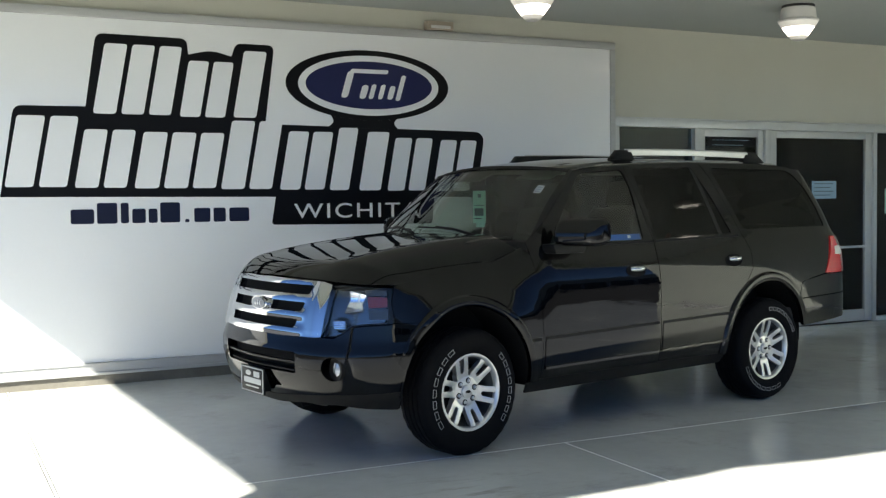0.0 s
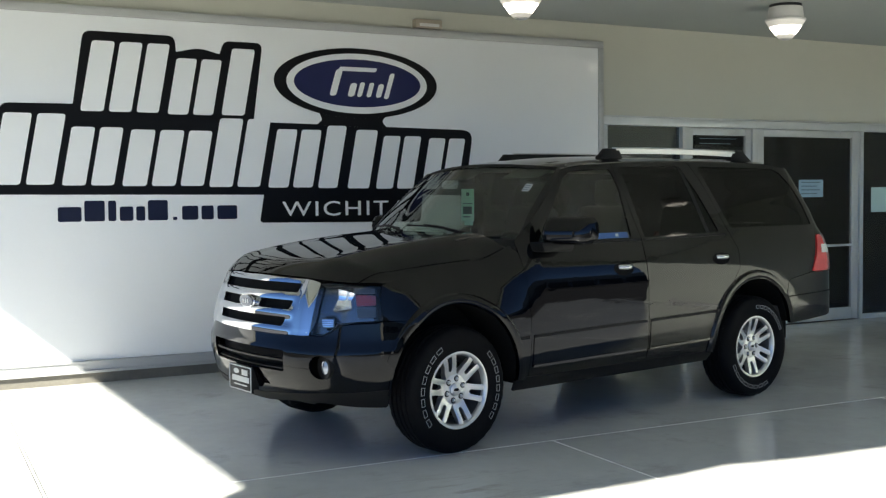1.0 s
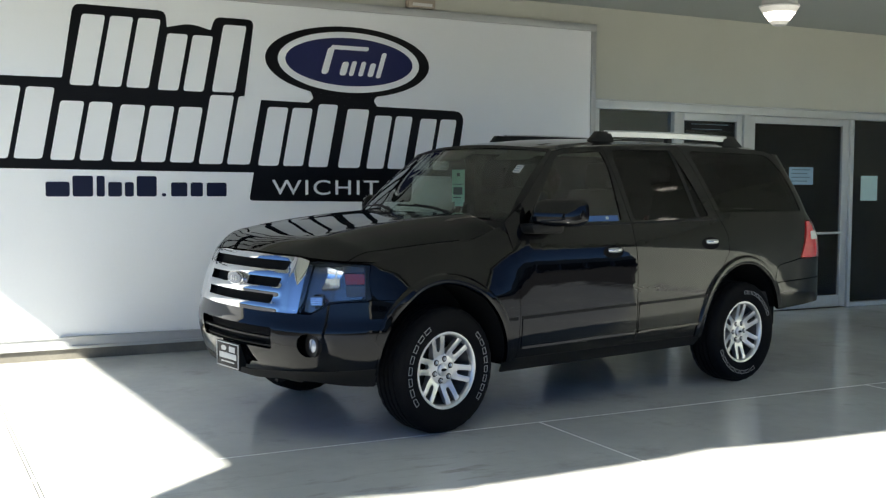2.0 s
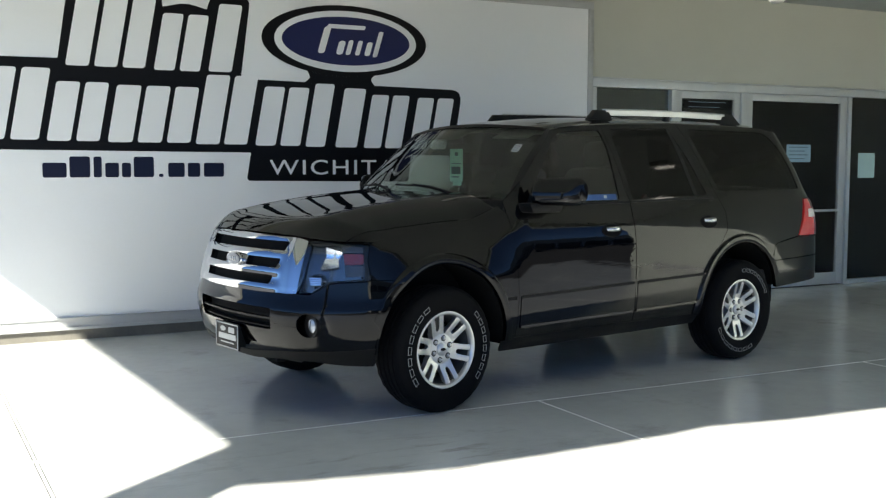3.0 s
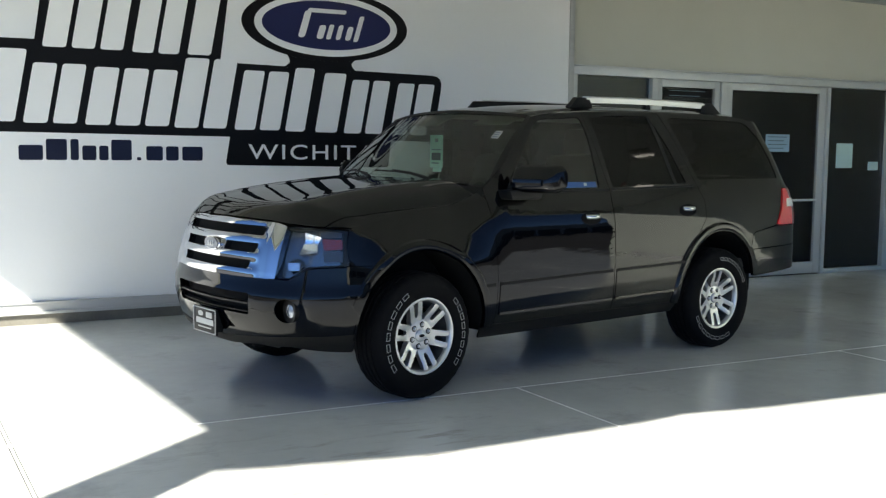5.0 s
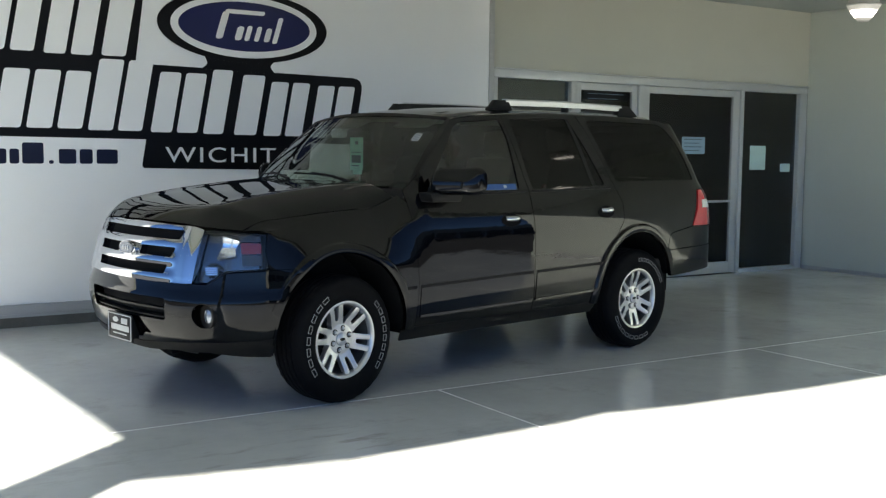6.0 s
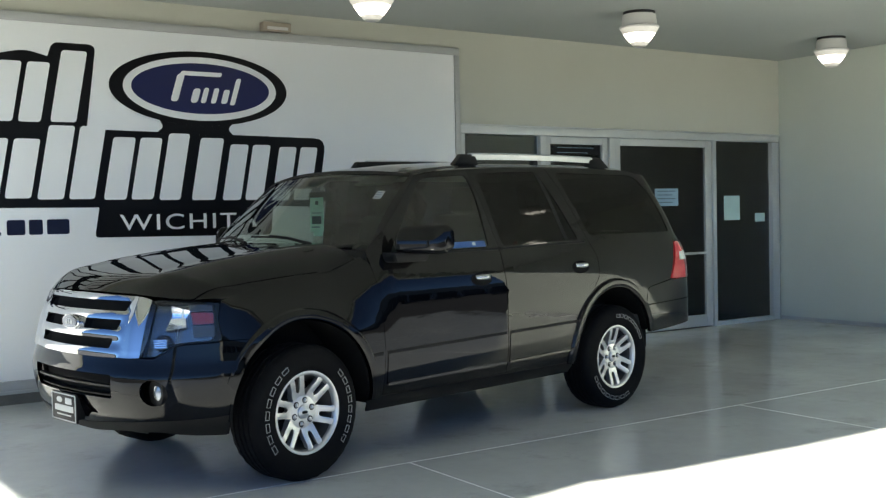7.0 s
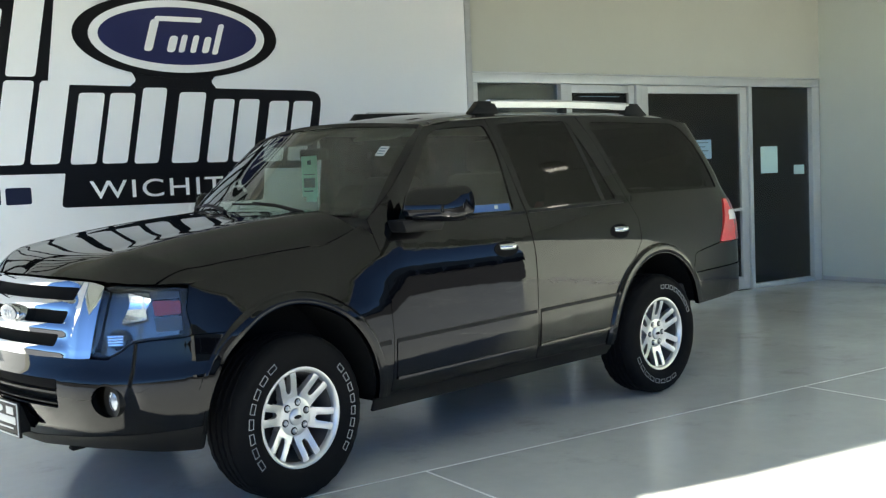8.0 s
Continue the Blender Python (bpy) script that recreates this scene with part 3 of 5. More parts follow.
TAG_GREEN = material("green_tag_card", (0.62, 0.93, 0.82), 0.7, vary=0.05, scale=20.0)
TAG_WHITE = material("white_sticker", (0.42, 0.44, 0.42), 0.6, vary=0.05, scale=30.0)
STICKER_BLUE = material("blue_sticker", (0.014, 0.065, 0.20), 0.4, vary=0.05, scale=30.0)

suv = thing("suv", pose(4.396, 7.153, 0, 0, 0, 190.52), "glossy black full-size SUV with chrome grille parked on the floor", "car")


def table(rows):
    xs, ys = [r[0] for r in rows], [r[1] for r in rows]
    n = len(xs)
    d = [(ys[i + 1] - ys[i]) / (xs[i + 1] - xs[i]) for i in range(n - 1)]
    m = [d[0]] + [0.0 if d[i - 1] * d[i] <= 0 else 2 * d[i - 1] * d[i] / (d[i - 1] + d[i]) for i in range(1, n - 1)] + [d[-1]]

    def at(x):
        if x <= xs[0]:
            return ys[0] + m[0] * (x - xs[0])
        if x >= xs[-1]:
            return ys[-1] + m[-1] * (x - xs[-1])
        i = max(j for j in range(n - 1) if xs[j] <= x)
        h = xs[i + 1] - xs[i]
        t = (x - xs[i]) / h
        return (ys[i] * (1 + 2 * t) * (1 - t) ** 2 + m[i] * h * t * (1 - t) ** 2 + ys[i + 1] * t * t * (3 - 2 * t) + m[i + 1] * h * t * t * (t - 1))
    return at


PLAN = [Vector(p) for p in ((2.54, 0.0), (2.53, 0.20), (2.50, 0.43), (2.445, 0.65), (2.34, 0.82), (2.19, 0.93), (2.0, 0.978), (1.5, 0.995), (0.8, 1.0), (0.0, 1.0),
                            (-0.8, 1.0), (-1.5, 0.995), (-2.08, 0.978), (-2.45, 0.955), (-2.64, 0.89), (-2.735, 0.72), (-2.77, 0.40), (-2.78, 0.0))]


def plan_curve():
    """The half plan outline, front centre to rear centre, finely stepped by arc length."""
    pts = [Vector((PLAN[1].x, -PLAN[1].y))] + PLAN + [Vector((PLAN[-2].x, -PLAN[-2].y))]
    fine = []
    for i in range(1, len(pts) - 2):
        a, b, c, d = pts[i - 1], pts[i], pts[i + 1], pts[i + 2]
        for k in range(24):
            t = k / 24
            fine.append(0.5 * (2 * b + (c - a) * t + (2 * a - 5 * b + 4 * c - d) * t * t + (3 * b - 3 * c + d - a) * t ** 3))
    fine.append(pts[-2])
    run = [0.0]
    for p, q in zip(fine, fine[1:]):
        run.append(run[-1] + (q - p).length)
    return np.array(run), np.array([p.x for p in fine]), np.array([p.y for p in fine])


RUN, CX, CY = plan_curve()
S_END = float(RUN[-1])
SIDE_IN = table([(0.28, 0.14), (0.36, 0.07), (0.46, 0.025), (0.58, 0.006), (0.72, 0.0), (0.92, 0.0), (1.0, 0.002), (1.05, 0.0045), (1.09, 0.009), (1.13, 0.0165), (1.18, 0.029), (1.25, 0.048), (1.31, 0.065),
                 (1.36, 0.081), (1.60, 0.143), (1.84, 0.225), (1.92, 0.26)])
FRONT_IN = table([(0.26, 0.22), (0.34, 0.125), (0.44, 0.055), (0.52, 0.026), (0.60, 0.007), (0.66, 0.0), (0.69, 0.001), (0.71, 0.006), (0.75, 0.022), (0.80, 0.038), (0.84, 0.047), (0.97, 0.083), (1.12, 0.148), (1.18, 0.185), (1.30, 0.28)])
LEDGE = table([(0.60, 0.0), (0.69, 0.001), (0.725, 0.007), (0.76, 0.014), (0.86, 0.023), (1.2, 0.027)])
LEAN = table([(0.90, 0.0), (1.12, 0.005), (1.24, 0.025), (1.34, 0.08), (1.48, 0.14), (1.65, 0.24), (1.85, 0.35), (1.92, 0.40)])
ROOF_Z = table([(-2.20, 1.865), (-1.9, 1.888), (-1.4, 1.898), (-0.9, 1.90), (-0.4, 1.893), (0.0, 1.878), (0.25, 1.855), (0.45, 1.822), (0.60, 1.79)])


def smooth01(t):
    t = max(0.0, min(1.0, t))
    return t * t * (3 - 2 * t)


def crest(x):
    """How far the front fender's flank leans in above its wheel."""
    return smooth01((x - 0.80) / 0.45) * (1 - 0.65 * smooth01((x - 1.75) / 0.35))


def belt(s, z, off=0.0):
    """A point of the car's outer skin at s metres along the plan outline (minus: right-hand side) and height z."""
    side = 1 if s >= 0 else -1
    a = min(abs(s), S_END)
    x, y = float(np.interp(a, RUN, CX)), float(np.interp(a, RUN, CY))
    e = 0.012
    x2, y2 = float(np.interp(min(a + e, S_END), RUN, CX)), float(np.interp(min(a + e, S_END), RUN, CY))
    x1, y1 = float(np.interp(max(a - e, 0), RUN, CX)), float(np.interp(max(a - e, 0), RUN, CY))
    t = Vector((x2 - x1, y2 - y1)).normalized()
    n = Vector((t.y, -t.x))
    if a < e:
        n = Vector((1, 0))
    if a > S_END - e:
        n = Vector((-1, 0))
    f, sd = max(n.x, 0) ** 2, n.y ** 2
    k = max(0.0, min(1.0, (x - 1.78) / 0.2))
    d = max(0.0, z - 0.83)
    flank = 0.32 * crest(x) * (d * d / 0.12 if d < 0.06 else d - 0.03)
    inset = FRONT_IN(z) * f + (SIDE_IN(z) + flank + LEDGE(z) * k * k * (3 - 2 * k)) * sd - off
    if x < -0.5:
        y = y * (1 - SIDE_IN(z) / 0.998) + n.y * off
        x += n.x * off
    else:
        x -= n.x * inset
        y -= n.y * inset
    if z > 0.90 and x < -1.3:
        k = min(1.0, (-1.3 - x) / 1.1)
        x += LEAN(z) * k * k * (3 - 2 * k)
    return Vector((x, side * y, z))


def at_x(x, z=0.8):
    """s on the car's left side where the skin stands at x."""
    lo, hi = 0.4, S_END - 0.3
    for _ in range(24):
        mid = (lo + hi) / 2
        lo, hi = (mid, hi) if belt(mid, z).x > x else (lo, mid)
    return (lo + hi) / 2


def at_y(y):
    """s on the front where the plan outline stands y to the left."""
    return float(np.interp(abs(y), CY[:120], RUN[:120])) * (1 if y >= 0 else -1)


def outward(p):
    return Vector((p.x * 0.45 if abs(p.x) > 1.9 else 0.0, p.y, (p.z - 1.0) * (0.8 if p.z > 1.0 else 0.05)))


def skin(name, fn, outline, mat, parent=suv, holes=(), step=(0.09, 0.06), thick=0.014, label="", out=None):
    """A panel: a flat outline (with holes) cut into a fine mesh, laid on the surface fn, with true normals and a turned-in rim."""
    bm = bmesh.new()
    edges = []
    for loop in (outline, *holes):
        vs = [bm.verts.new((u, v, 0)) for u, v in loop]
        edges += [bm.edges.new((vs[i], vs[(i + 1) % len(vs)])) for i in range(len(vs))]
    bmesh.ops.triangle_fill(bm, edges=edges, use_beauty=True, use_dissolve=False, normal=(0, 0, 1))
    us, vs = [p[0] for p in outline], [p[1] for p in outline]
    for axis, lo, hi, st in ((0, min(us), max(us), step[0]), (1, min(vs), max(vs), step[1])):
        k = max(1, math.ceil((hi - lo) / st))
        for i in range(1, k):
            c = lo + (hi - lo) * i / k
            co, no = ((c, 0, 0), (1, 0, 0)) if axis == 0 else ((0, c, 0), (0, 1, 0))
            bmesh.ops.bisect_plane(bm, geom=bm.verts[:] + bm.edges[:] + bm.faces[:], plane_co=co, plane_no=no, dist=1e-6)
    bm.verts.index_update()
    flat = [(v.co.x, v.co.y) for v in bm.verts]
    pts, nor = [], []
    h = 0.003
    for u, v in flat:
        p = fn(u, v)
        n = (fn(u + h, v) - fn(u - h, v)).cross(fn(u, v + h) - fn(u, v - h))
        n.normalize()
        if n.dot((out or outward)(p)) < 0:
            n.negate()
        pts.append(p)
        nor.append(n)
    faces, rim = [], []
    for f in bm.faces:
        ids = [v.index for v in f.verts]
        g = (pts[ids[1]] - pts[ids[0]]).cross(pts[ids[2]] - pts[ids[0]])
        faces.append(ids if g.dot(nor[ids[0]]) > 0 else ids[::-1])
    for e in bm.edges:
        if len(e.link_faces) == 1:
            rim.append((e.verts[0].index, e.verts[1].index, e.link_faces[0].calc_center_median()))
    bm.free()
    verts = list(pts)
    base = len(faces)
    for a, b, c in rim:
        k = len(verts)
        verts += [pts[a], pts[b], pts[b] - nor[b] * thick, pts[a] - nor[a] * thick]
        mid = fn(c.x, c.y)
        ids = [k, k + 1, k + 2, k + 3]
        g = (pts[b] - pts[a]).cross(verts[k + 2] - pts[a])
        faces.append(ids if g.dot((pts[a] + pts[b]) / 2 - mid) > 0 else ids[::-1])
    me = bpy.data.meshes.new(name)
    me.from_pydata([tuple(v) for v in verts], [], faces)
    me.polygons.foreach_set("use_smooth", [True] * len(me.polygons))
    normals = []
    for i, f in enumerate(faces):
        normals += [tuple(nor[j]) if i < base else (0.0, 0.0, 0.0) for j in f]
    me.normals_split_custom_set(normals)
    me.materials.append(mat)
    ob = new(name, me)
    ob.parent = parent
    if label:
        ob["label"] = label
    return ob


def dense(points, gap=0.07):
    """The same closed outline with more points along its long edges."""
    out = []
    for p, q in zip(points, list(points[1:]) + [points[0]]):
        k = max(1, math.ceil(math.hypot(q[0] - p[0], q[1] - p[1]) / gap))
        out += [(p[0] + (q[0] - p[0]) * i / k, p[1] + (q[1] - p[1]) * i / k) for i in range(k)]
    return out


def both(name, points, mat, holes=(), off=0.0, parent=suv, label="", **kw):
    """A skin panel on the left side from (x, z) points, and its twin on the right."""
    made = []
    conv = [(at_x(x, z), z) for x, z in dense(points)]
    hol = [[(at_x(x, z), z) for x, z in dense(h)] for h in holes]
    for side in (1, -1):
        made.append(skin(name, lambda u, v: belt(u, v, off), [(side * u, v) for u, v in conv], mat, parent, [[(side * u, v) for u, v in h] for h in hol], label=label, **kw))
    return made


def arch(xc, k=1.0, z0=0.40, n=18, flip=False):
    """Points of a wheel opening, front to back over the top."""
    pts = []
    for i in range(n + 1):
        a = math.pi * i / n
        pts.append((xc + 0.50 * k * math.cos(a), 0.43 + (0.53 + 0.50 * (k - 1)) * math.sin(a)))
    pts = [(pts[0][0], z0)] + pts + [(pts[-1][0], z0)]
    return pts[::-1] if flip else pts


FX, RX = 1.53, -1.47
FENDER_TOP = table([(0.90, 1.262), (0.97, 1.255), (1.15, 1.228), (1.30, 1.208), (1.5, 1.188), (1.7, 1.163), (2.0, 1.112), (2.3, 1.094)])
g = 0.0035

# side panels
both("front_fender", [(0.967, FENDER_TOP(0.97)), (0.95, 1.12), (0.925, 0.72), (0.935, 0.41)] + [(x, z) for x, z in arch(FX, z0=0.41, flip=True) if x < 1.98 and z > 0.4 and not (x > 1.6 and z < 0.875)]
     + [(1.815, 0.873), (2.06, 0.884), (2.075, 1.0), (2.045, 1.098)] + [(x, FENDER_TOP(x)) for x in (2.0, 1.9, 1.8, 1.7, 1.6, 1.5, 1.4, 1.3, 1.2, 1.1, 1.03)], PAINT)
front_doors = both("front_door", [(0.925 - g, 0.72), (0.95 - g, 1.12), (0.975 - g, 1.325), (0.455, 1.812), (0.20, 1.845), (-0.055, 1.862), (-0.10, 1.70), (-0.205 + g, 1.31), (-0.215 + g, 0.9), (-0.215 + g, 0.43), (0.935 - g, 0.43)],
                   PAINT, holes=[rounded([(0.81, 1.312), (0.445, 1.765), (0.36, 1.80), (-0.03, 1.822), (-0.075, 1.69), (-0.11, 1.318)], 0.03, 3)], label="driver or passenger front door, shut")
rear_doors = both("rear_door", [(-0.215 - g, 0.43), (-0.215 - g, 0.9), (-0.205 - g, 1.31), (-0.10 - g, 1.70), (-0.055 - g, 1.862), (-0.45, 1.882), (-0.90, 1.888), (-1.00, 1.74), (-1.20, 1.36), (-1.285, 1.20), (-1.275, 1.06)]
                  + [(x, z) for x, z in arch(RX, 1.135) if x > -1.20 and z > 0.55][::-1] + [(-0.93, 0.43)],
                  PAINT, holes=[rounded([(-0.245, 1.322), (-0.165, 1.69), (-0.135, 1.828), (-0.45, 1.845), (-0.80, 1.848), (-0.92, 1.66), (-1.105, 1.338)], 0.03, 3)], label="rear door, shut")
rear_edge = [(-2.13, 1.848), (-2.185, 1.818), (-2.272, 1.74), (-2.372, 1.56), (-2.45, 1.36), (-2.42, 1.285), (-2.268, 0.975)]
both("quarter_panel", [(-1.29, 1.20), (-1.205, 1.36), (-1.005, 1.74), (-0.91, 1.888), (-1.4, 1.888), (-1.90, 1.877), (-2.03, 1.866)] + rear_edge + [(-1.96, 0.930), (-1.925, 0.912), (-1.895, 0.80)]
     + [(x, z) for x, z in arch(RX, flip=True) if z > (0.80 if x < -1.4 else 0.41)] + [(-0.935, 0.41), (-0.93, 0.425)]
     + [(x - 0.006, z) for x, z in arch(RX, 1.135) if x > -1.20 and z > 0.55] + [(-1.28, 1.06)], PAINT,
     holes=[rounded([(-1.255, 1.365), (-1.10, 1.66), (-1.02, 1.83), (-1.06, 1.846), (-2.01, 1.836), (-2.10, 1.805), (-2.235, 1.69), (-2.325, 1.54), (-2.40, 1.365)], 0.03, 3)])
both("rocker_panel", [(1.02, 0.335), (1.035, 0.40), (0.93, 0.424), (-0.93, 0.424), (-0.975, 0.40), (-0.96, 0.345)], TRIM_BLACK, off=-0.004)


def strip_z(x):
    return 0.70 + 0.018 * (0.95 - x)


for a, b in ((0.905, -0.195), (-0.235, -0.965)):
    both("body_moulding", rounded([(a, 0.50), (b, 0.515), (b, strip_z(b) - 0.012), (a, strip_z(a) - 0.012)], 0.012, 3), PAINT, off=0.005, thick=0.003)
# the groove above the moulding: its darkness drawn as a black strip
both("moulding_seal", [(0.905, strip_z(0.9) - 0.016), (-0.195, strip_z(-0.2) - 0.016), (-0.195, strip_z(-0.2) + 0.008), (0.905, strip_z(0.9) + 0.008)], TRIM_BLACK, off=0.004, thick=0.006)
both("moulding_seal", [(-0.235, strip_z(-0.24) - 0.016), (-0.985, strip_z(-0.98) - 0.016), (-0.985, strip_z(-0.98) + 0.008), (-0.235, strip_z(-0.24) + 0.008)], TRIM_BLACK, off=0.004, thick=0.006)
both("moulding_seal", [(1.035, strip_z(1.03) - 0.014), (0.945, strip_z(0.95) - 0.016), (0.945, strip_z(0.95) + 0.008), (1.035, strip_z(1.03) + 0.006)], TRIM_BLACK, off=0.004, thick=0.006)
# the narrow ledge along the foot of the doors
for a, b, z0 in ((0.90, -0.195, 0.488), (-0.235, -0.93, 0.502)):
    for side in (1, -1):
        ends = [(at_x(a, 0.5), z0), (at_x(b, 0.5), z0 + 0.012), (at_x(b, 0.5), z0 + 0.030), (at_x(a, 0.5), z0 + 0.018)]
        skin("door_ledge", lambda u, v, f=z0 + 0.024: belt(u, v, 0.0075 + 0.17 * (f - v)), [(side * u, v) for u, v in dense(ends)], PAINT, thick=0.006)


def flare(xc, side, a0, a1, fade):
    """A raised lip round a wheel opening, rounded off at its outer edge."""
    def lip(a, d):
        r1, r2 = 0.5 + 0.0625 * d, 0.53 + 0.0625 * d
        b = max(0.0, min(math.pi, a))
        x, z = xc + r1 * math.cos(b), 0.43 + r2 * math.sin(b) - 0.5 * abs(a - b)
        p = belt(at_x(x, z), z, 0.003 + 0.021 * fade(a) * smooth01((1.06 - d) / 0.30) * (0.7 + 0.3 * smooth01(d / 0.35)))
        return Vector((p.x, side * p.y, p.z))
    return skin("wheel_arch_flare", lip, [(a0, 0.0), (a1, 0.0), (a1, 1.06), (a0, 1.06)], PAINT, step=(0.085, 0.1), thick=0.03)


for side in (1, -1):
    flare(FX, side, 0.35, math.pi + 0.03, lambda a: smooth01((a - 0.35) / 0.7))
    flare(RX, side, -0.03, math.pi - 0.25, lambda a: 1 - 0.8 * smooth01((a - 2.3) / 0.55))

# glazing of the sides
for nm, pts, mat, lab in (
        ("front_door_glass", [(0.825, 1.302), (0.45, 1.775), (0.36, 1.81), (-0.02, 1.832), (-0.065, 1.69), (-0.10, 1.308)], GLASS_SIDE, "clear side window"),
        ("rear_door_glass", [(-0.235, 1.312), (-0.155, 1.69), (-0.125, 1.838), (-0.45, 1.855), (-0.81, 1.858), (-0.93, 1.66), (-1.12, 1.328)], GLASS_DARK, "dark privacy window"),
        ("quarter_glass", [(-1.24, 1.355), (-1.09, 1.66), (-1.01, 1.835), (-1.06, 1.856), (-2.01, 1.846), (-2.11, 1.812), (-2.245, 1.69), (-2.335, 1.54), (-2.412, 1.355)], GLASS_DARK, "dark privacy window")):
    both(nm, rounded(pts, 0.03, 3), mat, off=-0.006, thick=0.003, label=lab)
both("window_seal", [(0.86, 1.289), (0.84, 1.305), (-0.195, 1.311), (-0.195, 1.295)], TRIM_BLACK, off=0.006)
both("window_seal", [(-0.225, 1.297), (-0.225, 1.313), (-1.16, 1.326), (-1.17, 1.312)], TRIM_BLACK, off=0.006)
both("division_bar", [(-0.78, 1.85), (-0.815, 1.85), (-0.992, 1.328), (-0.952, 1.328)], TRIM_BLACK, off=-0.002)


# hood, cowl, windscreen, roof
def hood_raw(x, y):
    edge = FENDER_TOP(max(0.95, min(x, 2.3)))
    w = max(0.45, abs(belt(at_x_cache(min(x, 2.03)), edge).y))
    u = abs(y) / w
    roll = 1 - min(u, 1.0) ** 6
    return edge + (HOOD_C(x) - edge) * roll + 0.010 * math.exp(-((abs(y) - 0.58) / 0.10) ** 2)


def hood_point(x, y):
    a = min(abs(y), 0.95)
    nose = HOOD_NOSE(a)
    z = hood_raw(x, y)
    d = max(0.0, x - (nose - 0.17)) / 0.17
    if d > 0:
        z -= (hood_raw(nose, math.copysign(a, y)) - NOSE_Z(a)) * d * d
    return Vector((x, y, z))


NOSE_Z = table([(0.0, 1.150), (0.4, 1.142), (0.62, 1.128), (0.72, 1.118), (0.84, 1.112), (0.95, 1.100)])
HOOD_C = table([(0.9, 1.395), (1.1, 1.384), (1.4, 1.362), (1.8, 1.318), (2.1, 1.268), (2.3, 1.222), (2.45, 1.175)])
HOOD_NOSE = table([(0.0, 2.402), (0.2, 2.392), (0.43, 2.362), (0.65, 2.305), (0.78, 2.235), (0.87, 2.14), (0.95, 2.035)])
AX = {}


def at_x_cache(x):
    k = round(x, 3)
    if k not in AX:
        AX[k] = at_x(min(k, 2.33), 1.15)
    return AX[k]


SEAM = 0.842
hood_outline = [(x, SEAM - 0.002) for x in (1.03, 1.2, 1.4, 1.6, 1.8, 2.0, 2.1)] + [(HOOD_NOSE(y) - 0.002, y) for y in (0.836, 0.80, 0.74, 0.65, 0.55, 0.43, 0.3, 0.2, 0.1, 0.0)]
hood_outline += [(x, -y) for x, y in hood_outline[-2::-1]] + [(1.06, -0.65), (1.09, -0.5), (1.125, -0.25), (1.135, 0.0), (1.125, 0.25), (1.09, 0.5), (1.06, 0.65)]
hood = skin("hood", hood_point, hood_outline, PAINT, step=(0.05, 0.035), out=lambda p: Vector((0.2, 0, 1)))
for side in (1, -1):
    def top_a(t, k=side):
        x = 0.975 + (HOOD_NOSE(SEAM) - 0.977) * t
        return hood_point(x, k * (SEAM + 0.002))

    def top_b(t, k=side):
        x = 0.975 + (2.037 - 0.975) * t
        p = belt(at_x_cache(x), FENDER_TOP(x))
        return Vector((p.x, k * max(p.y, SEAM + 0.008), p.z))
    skin("fender_top", lambda u, v, a=top_a, b=top_b: a(u).lerp(b(u), v) + Vector((0, 0, 0.010 * v * (1 - v))), [(0, 0), (1, 0), (1, 1), (0, 1)], PAINT, step=(0.04, 0.2), thick=0.012, out=lambda p: Vector((0, p.y, 0.6)))


def screen_point(u, v):
    b, t = 1 - u * u, 1 - u * u
    y = u * (0.885 + (0.735 - 0.885) * v)
    x = (0.945 + 0.19 * b) * (1 - v) + (0.435 + 0.115 * t) * v + 0.02 * math.sin(math.pi * v)
    z = (1.345 + 0.025 * b) * (1 - v) + (1.826 + 0.040 * t) * v + 0.012 * math.sin(math.pi * v)
    return Vector((x, y, z))


up_front = lambda p: Vector((1, 0, 1))
skin("windscreen", screen_point, [(-1, 0), (1, 0), (1, 1), (-1, 1)], GLASS_FRONT, step=(0.125, 0.1), thick=0.004, out=up_front, label="raked clear windscreen")
skin("windscreen_band", lambda u, v: screen_point(u, v) + Vector((0.004, 0, 0.003)), [(-1, 0.955), (1, 0.955), (1, 1.0), (-1, 1.0)], TRIM_BLACK, step=(0.125, 0.1), thick=0.002, out=up_front)


ROOF_W = {}


def roof_half(x):
    """Half the roof's width: a little over the side glass below it."""
    k = round(x, 2)
    if k not in ROOF_W:
        z = ROOF_Z(k) - 0.012
        ROOF_W[k] = 0.742 if k > 0.30 else abs(belt(at_x(k, z), z).y) + 0.002
    return ROOF_W[k]


def tail_drop(x):
    """How far the roof bends down towards its rear edge."""
    return 0.38 * min(0.0, x + 1.90) ** 2


def roof_point(x, y):
    u = min(1.0, abs(y) / roof_half(x))
    z = ROOF_Z(x) + 0.046 * (1 - u ** 2.2) - 0.012 * max(0.0, u - 0.9) * 10
    return Vector((x, y, z - tail_drop(x)))


roof_outline = [(0.435 + 0.115 * (1 - (i / 8) ** 2), 0.742 * i / 8) for i in range(-8, 9)] + [(x, roof_half(x)) for x in (0.2, 0.0, -0.4, -0.8, -1.2, -1.5, -1.7, -1.85, -1.95, -2.05, -2.14)]
rear_rim = [belt(S_END - d, 1.868) for d in (0.74, 0.66, 0.52, 0.36, 0.18)]
roof_outline += [(p.x, p.y) for p in rear_rim] + [(belt(S_END, 1.868).x, 0.0)] + [(p.x, -p.y) for p in rear_rim[::-1]]
roof_outline += [(x, -roof_half(x)) for x in (-2.14, -2.05, -1.95, -1.85, -1.7, -1.5, -1.2, -0.8, -0.4, 0.0, 0.2)]
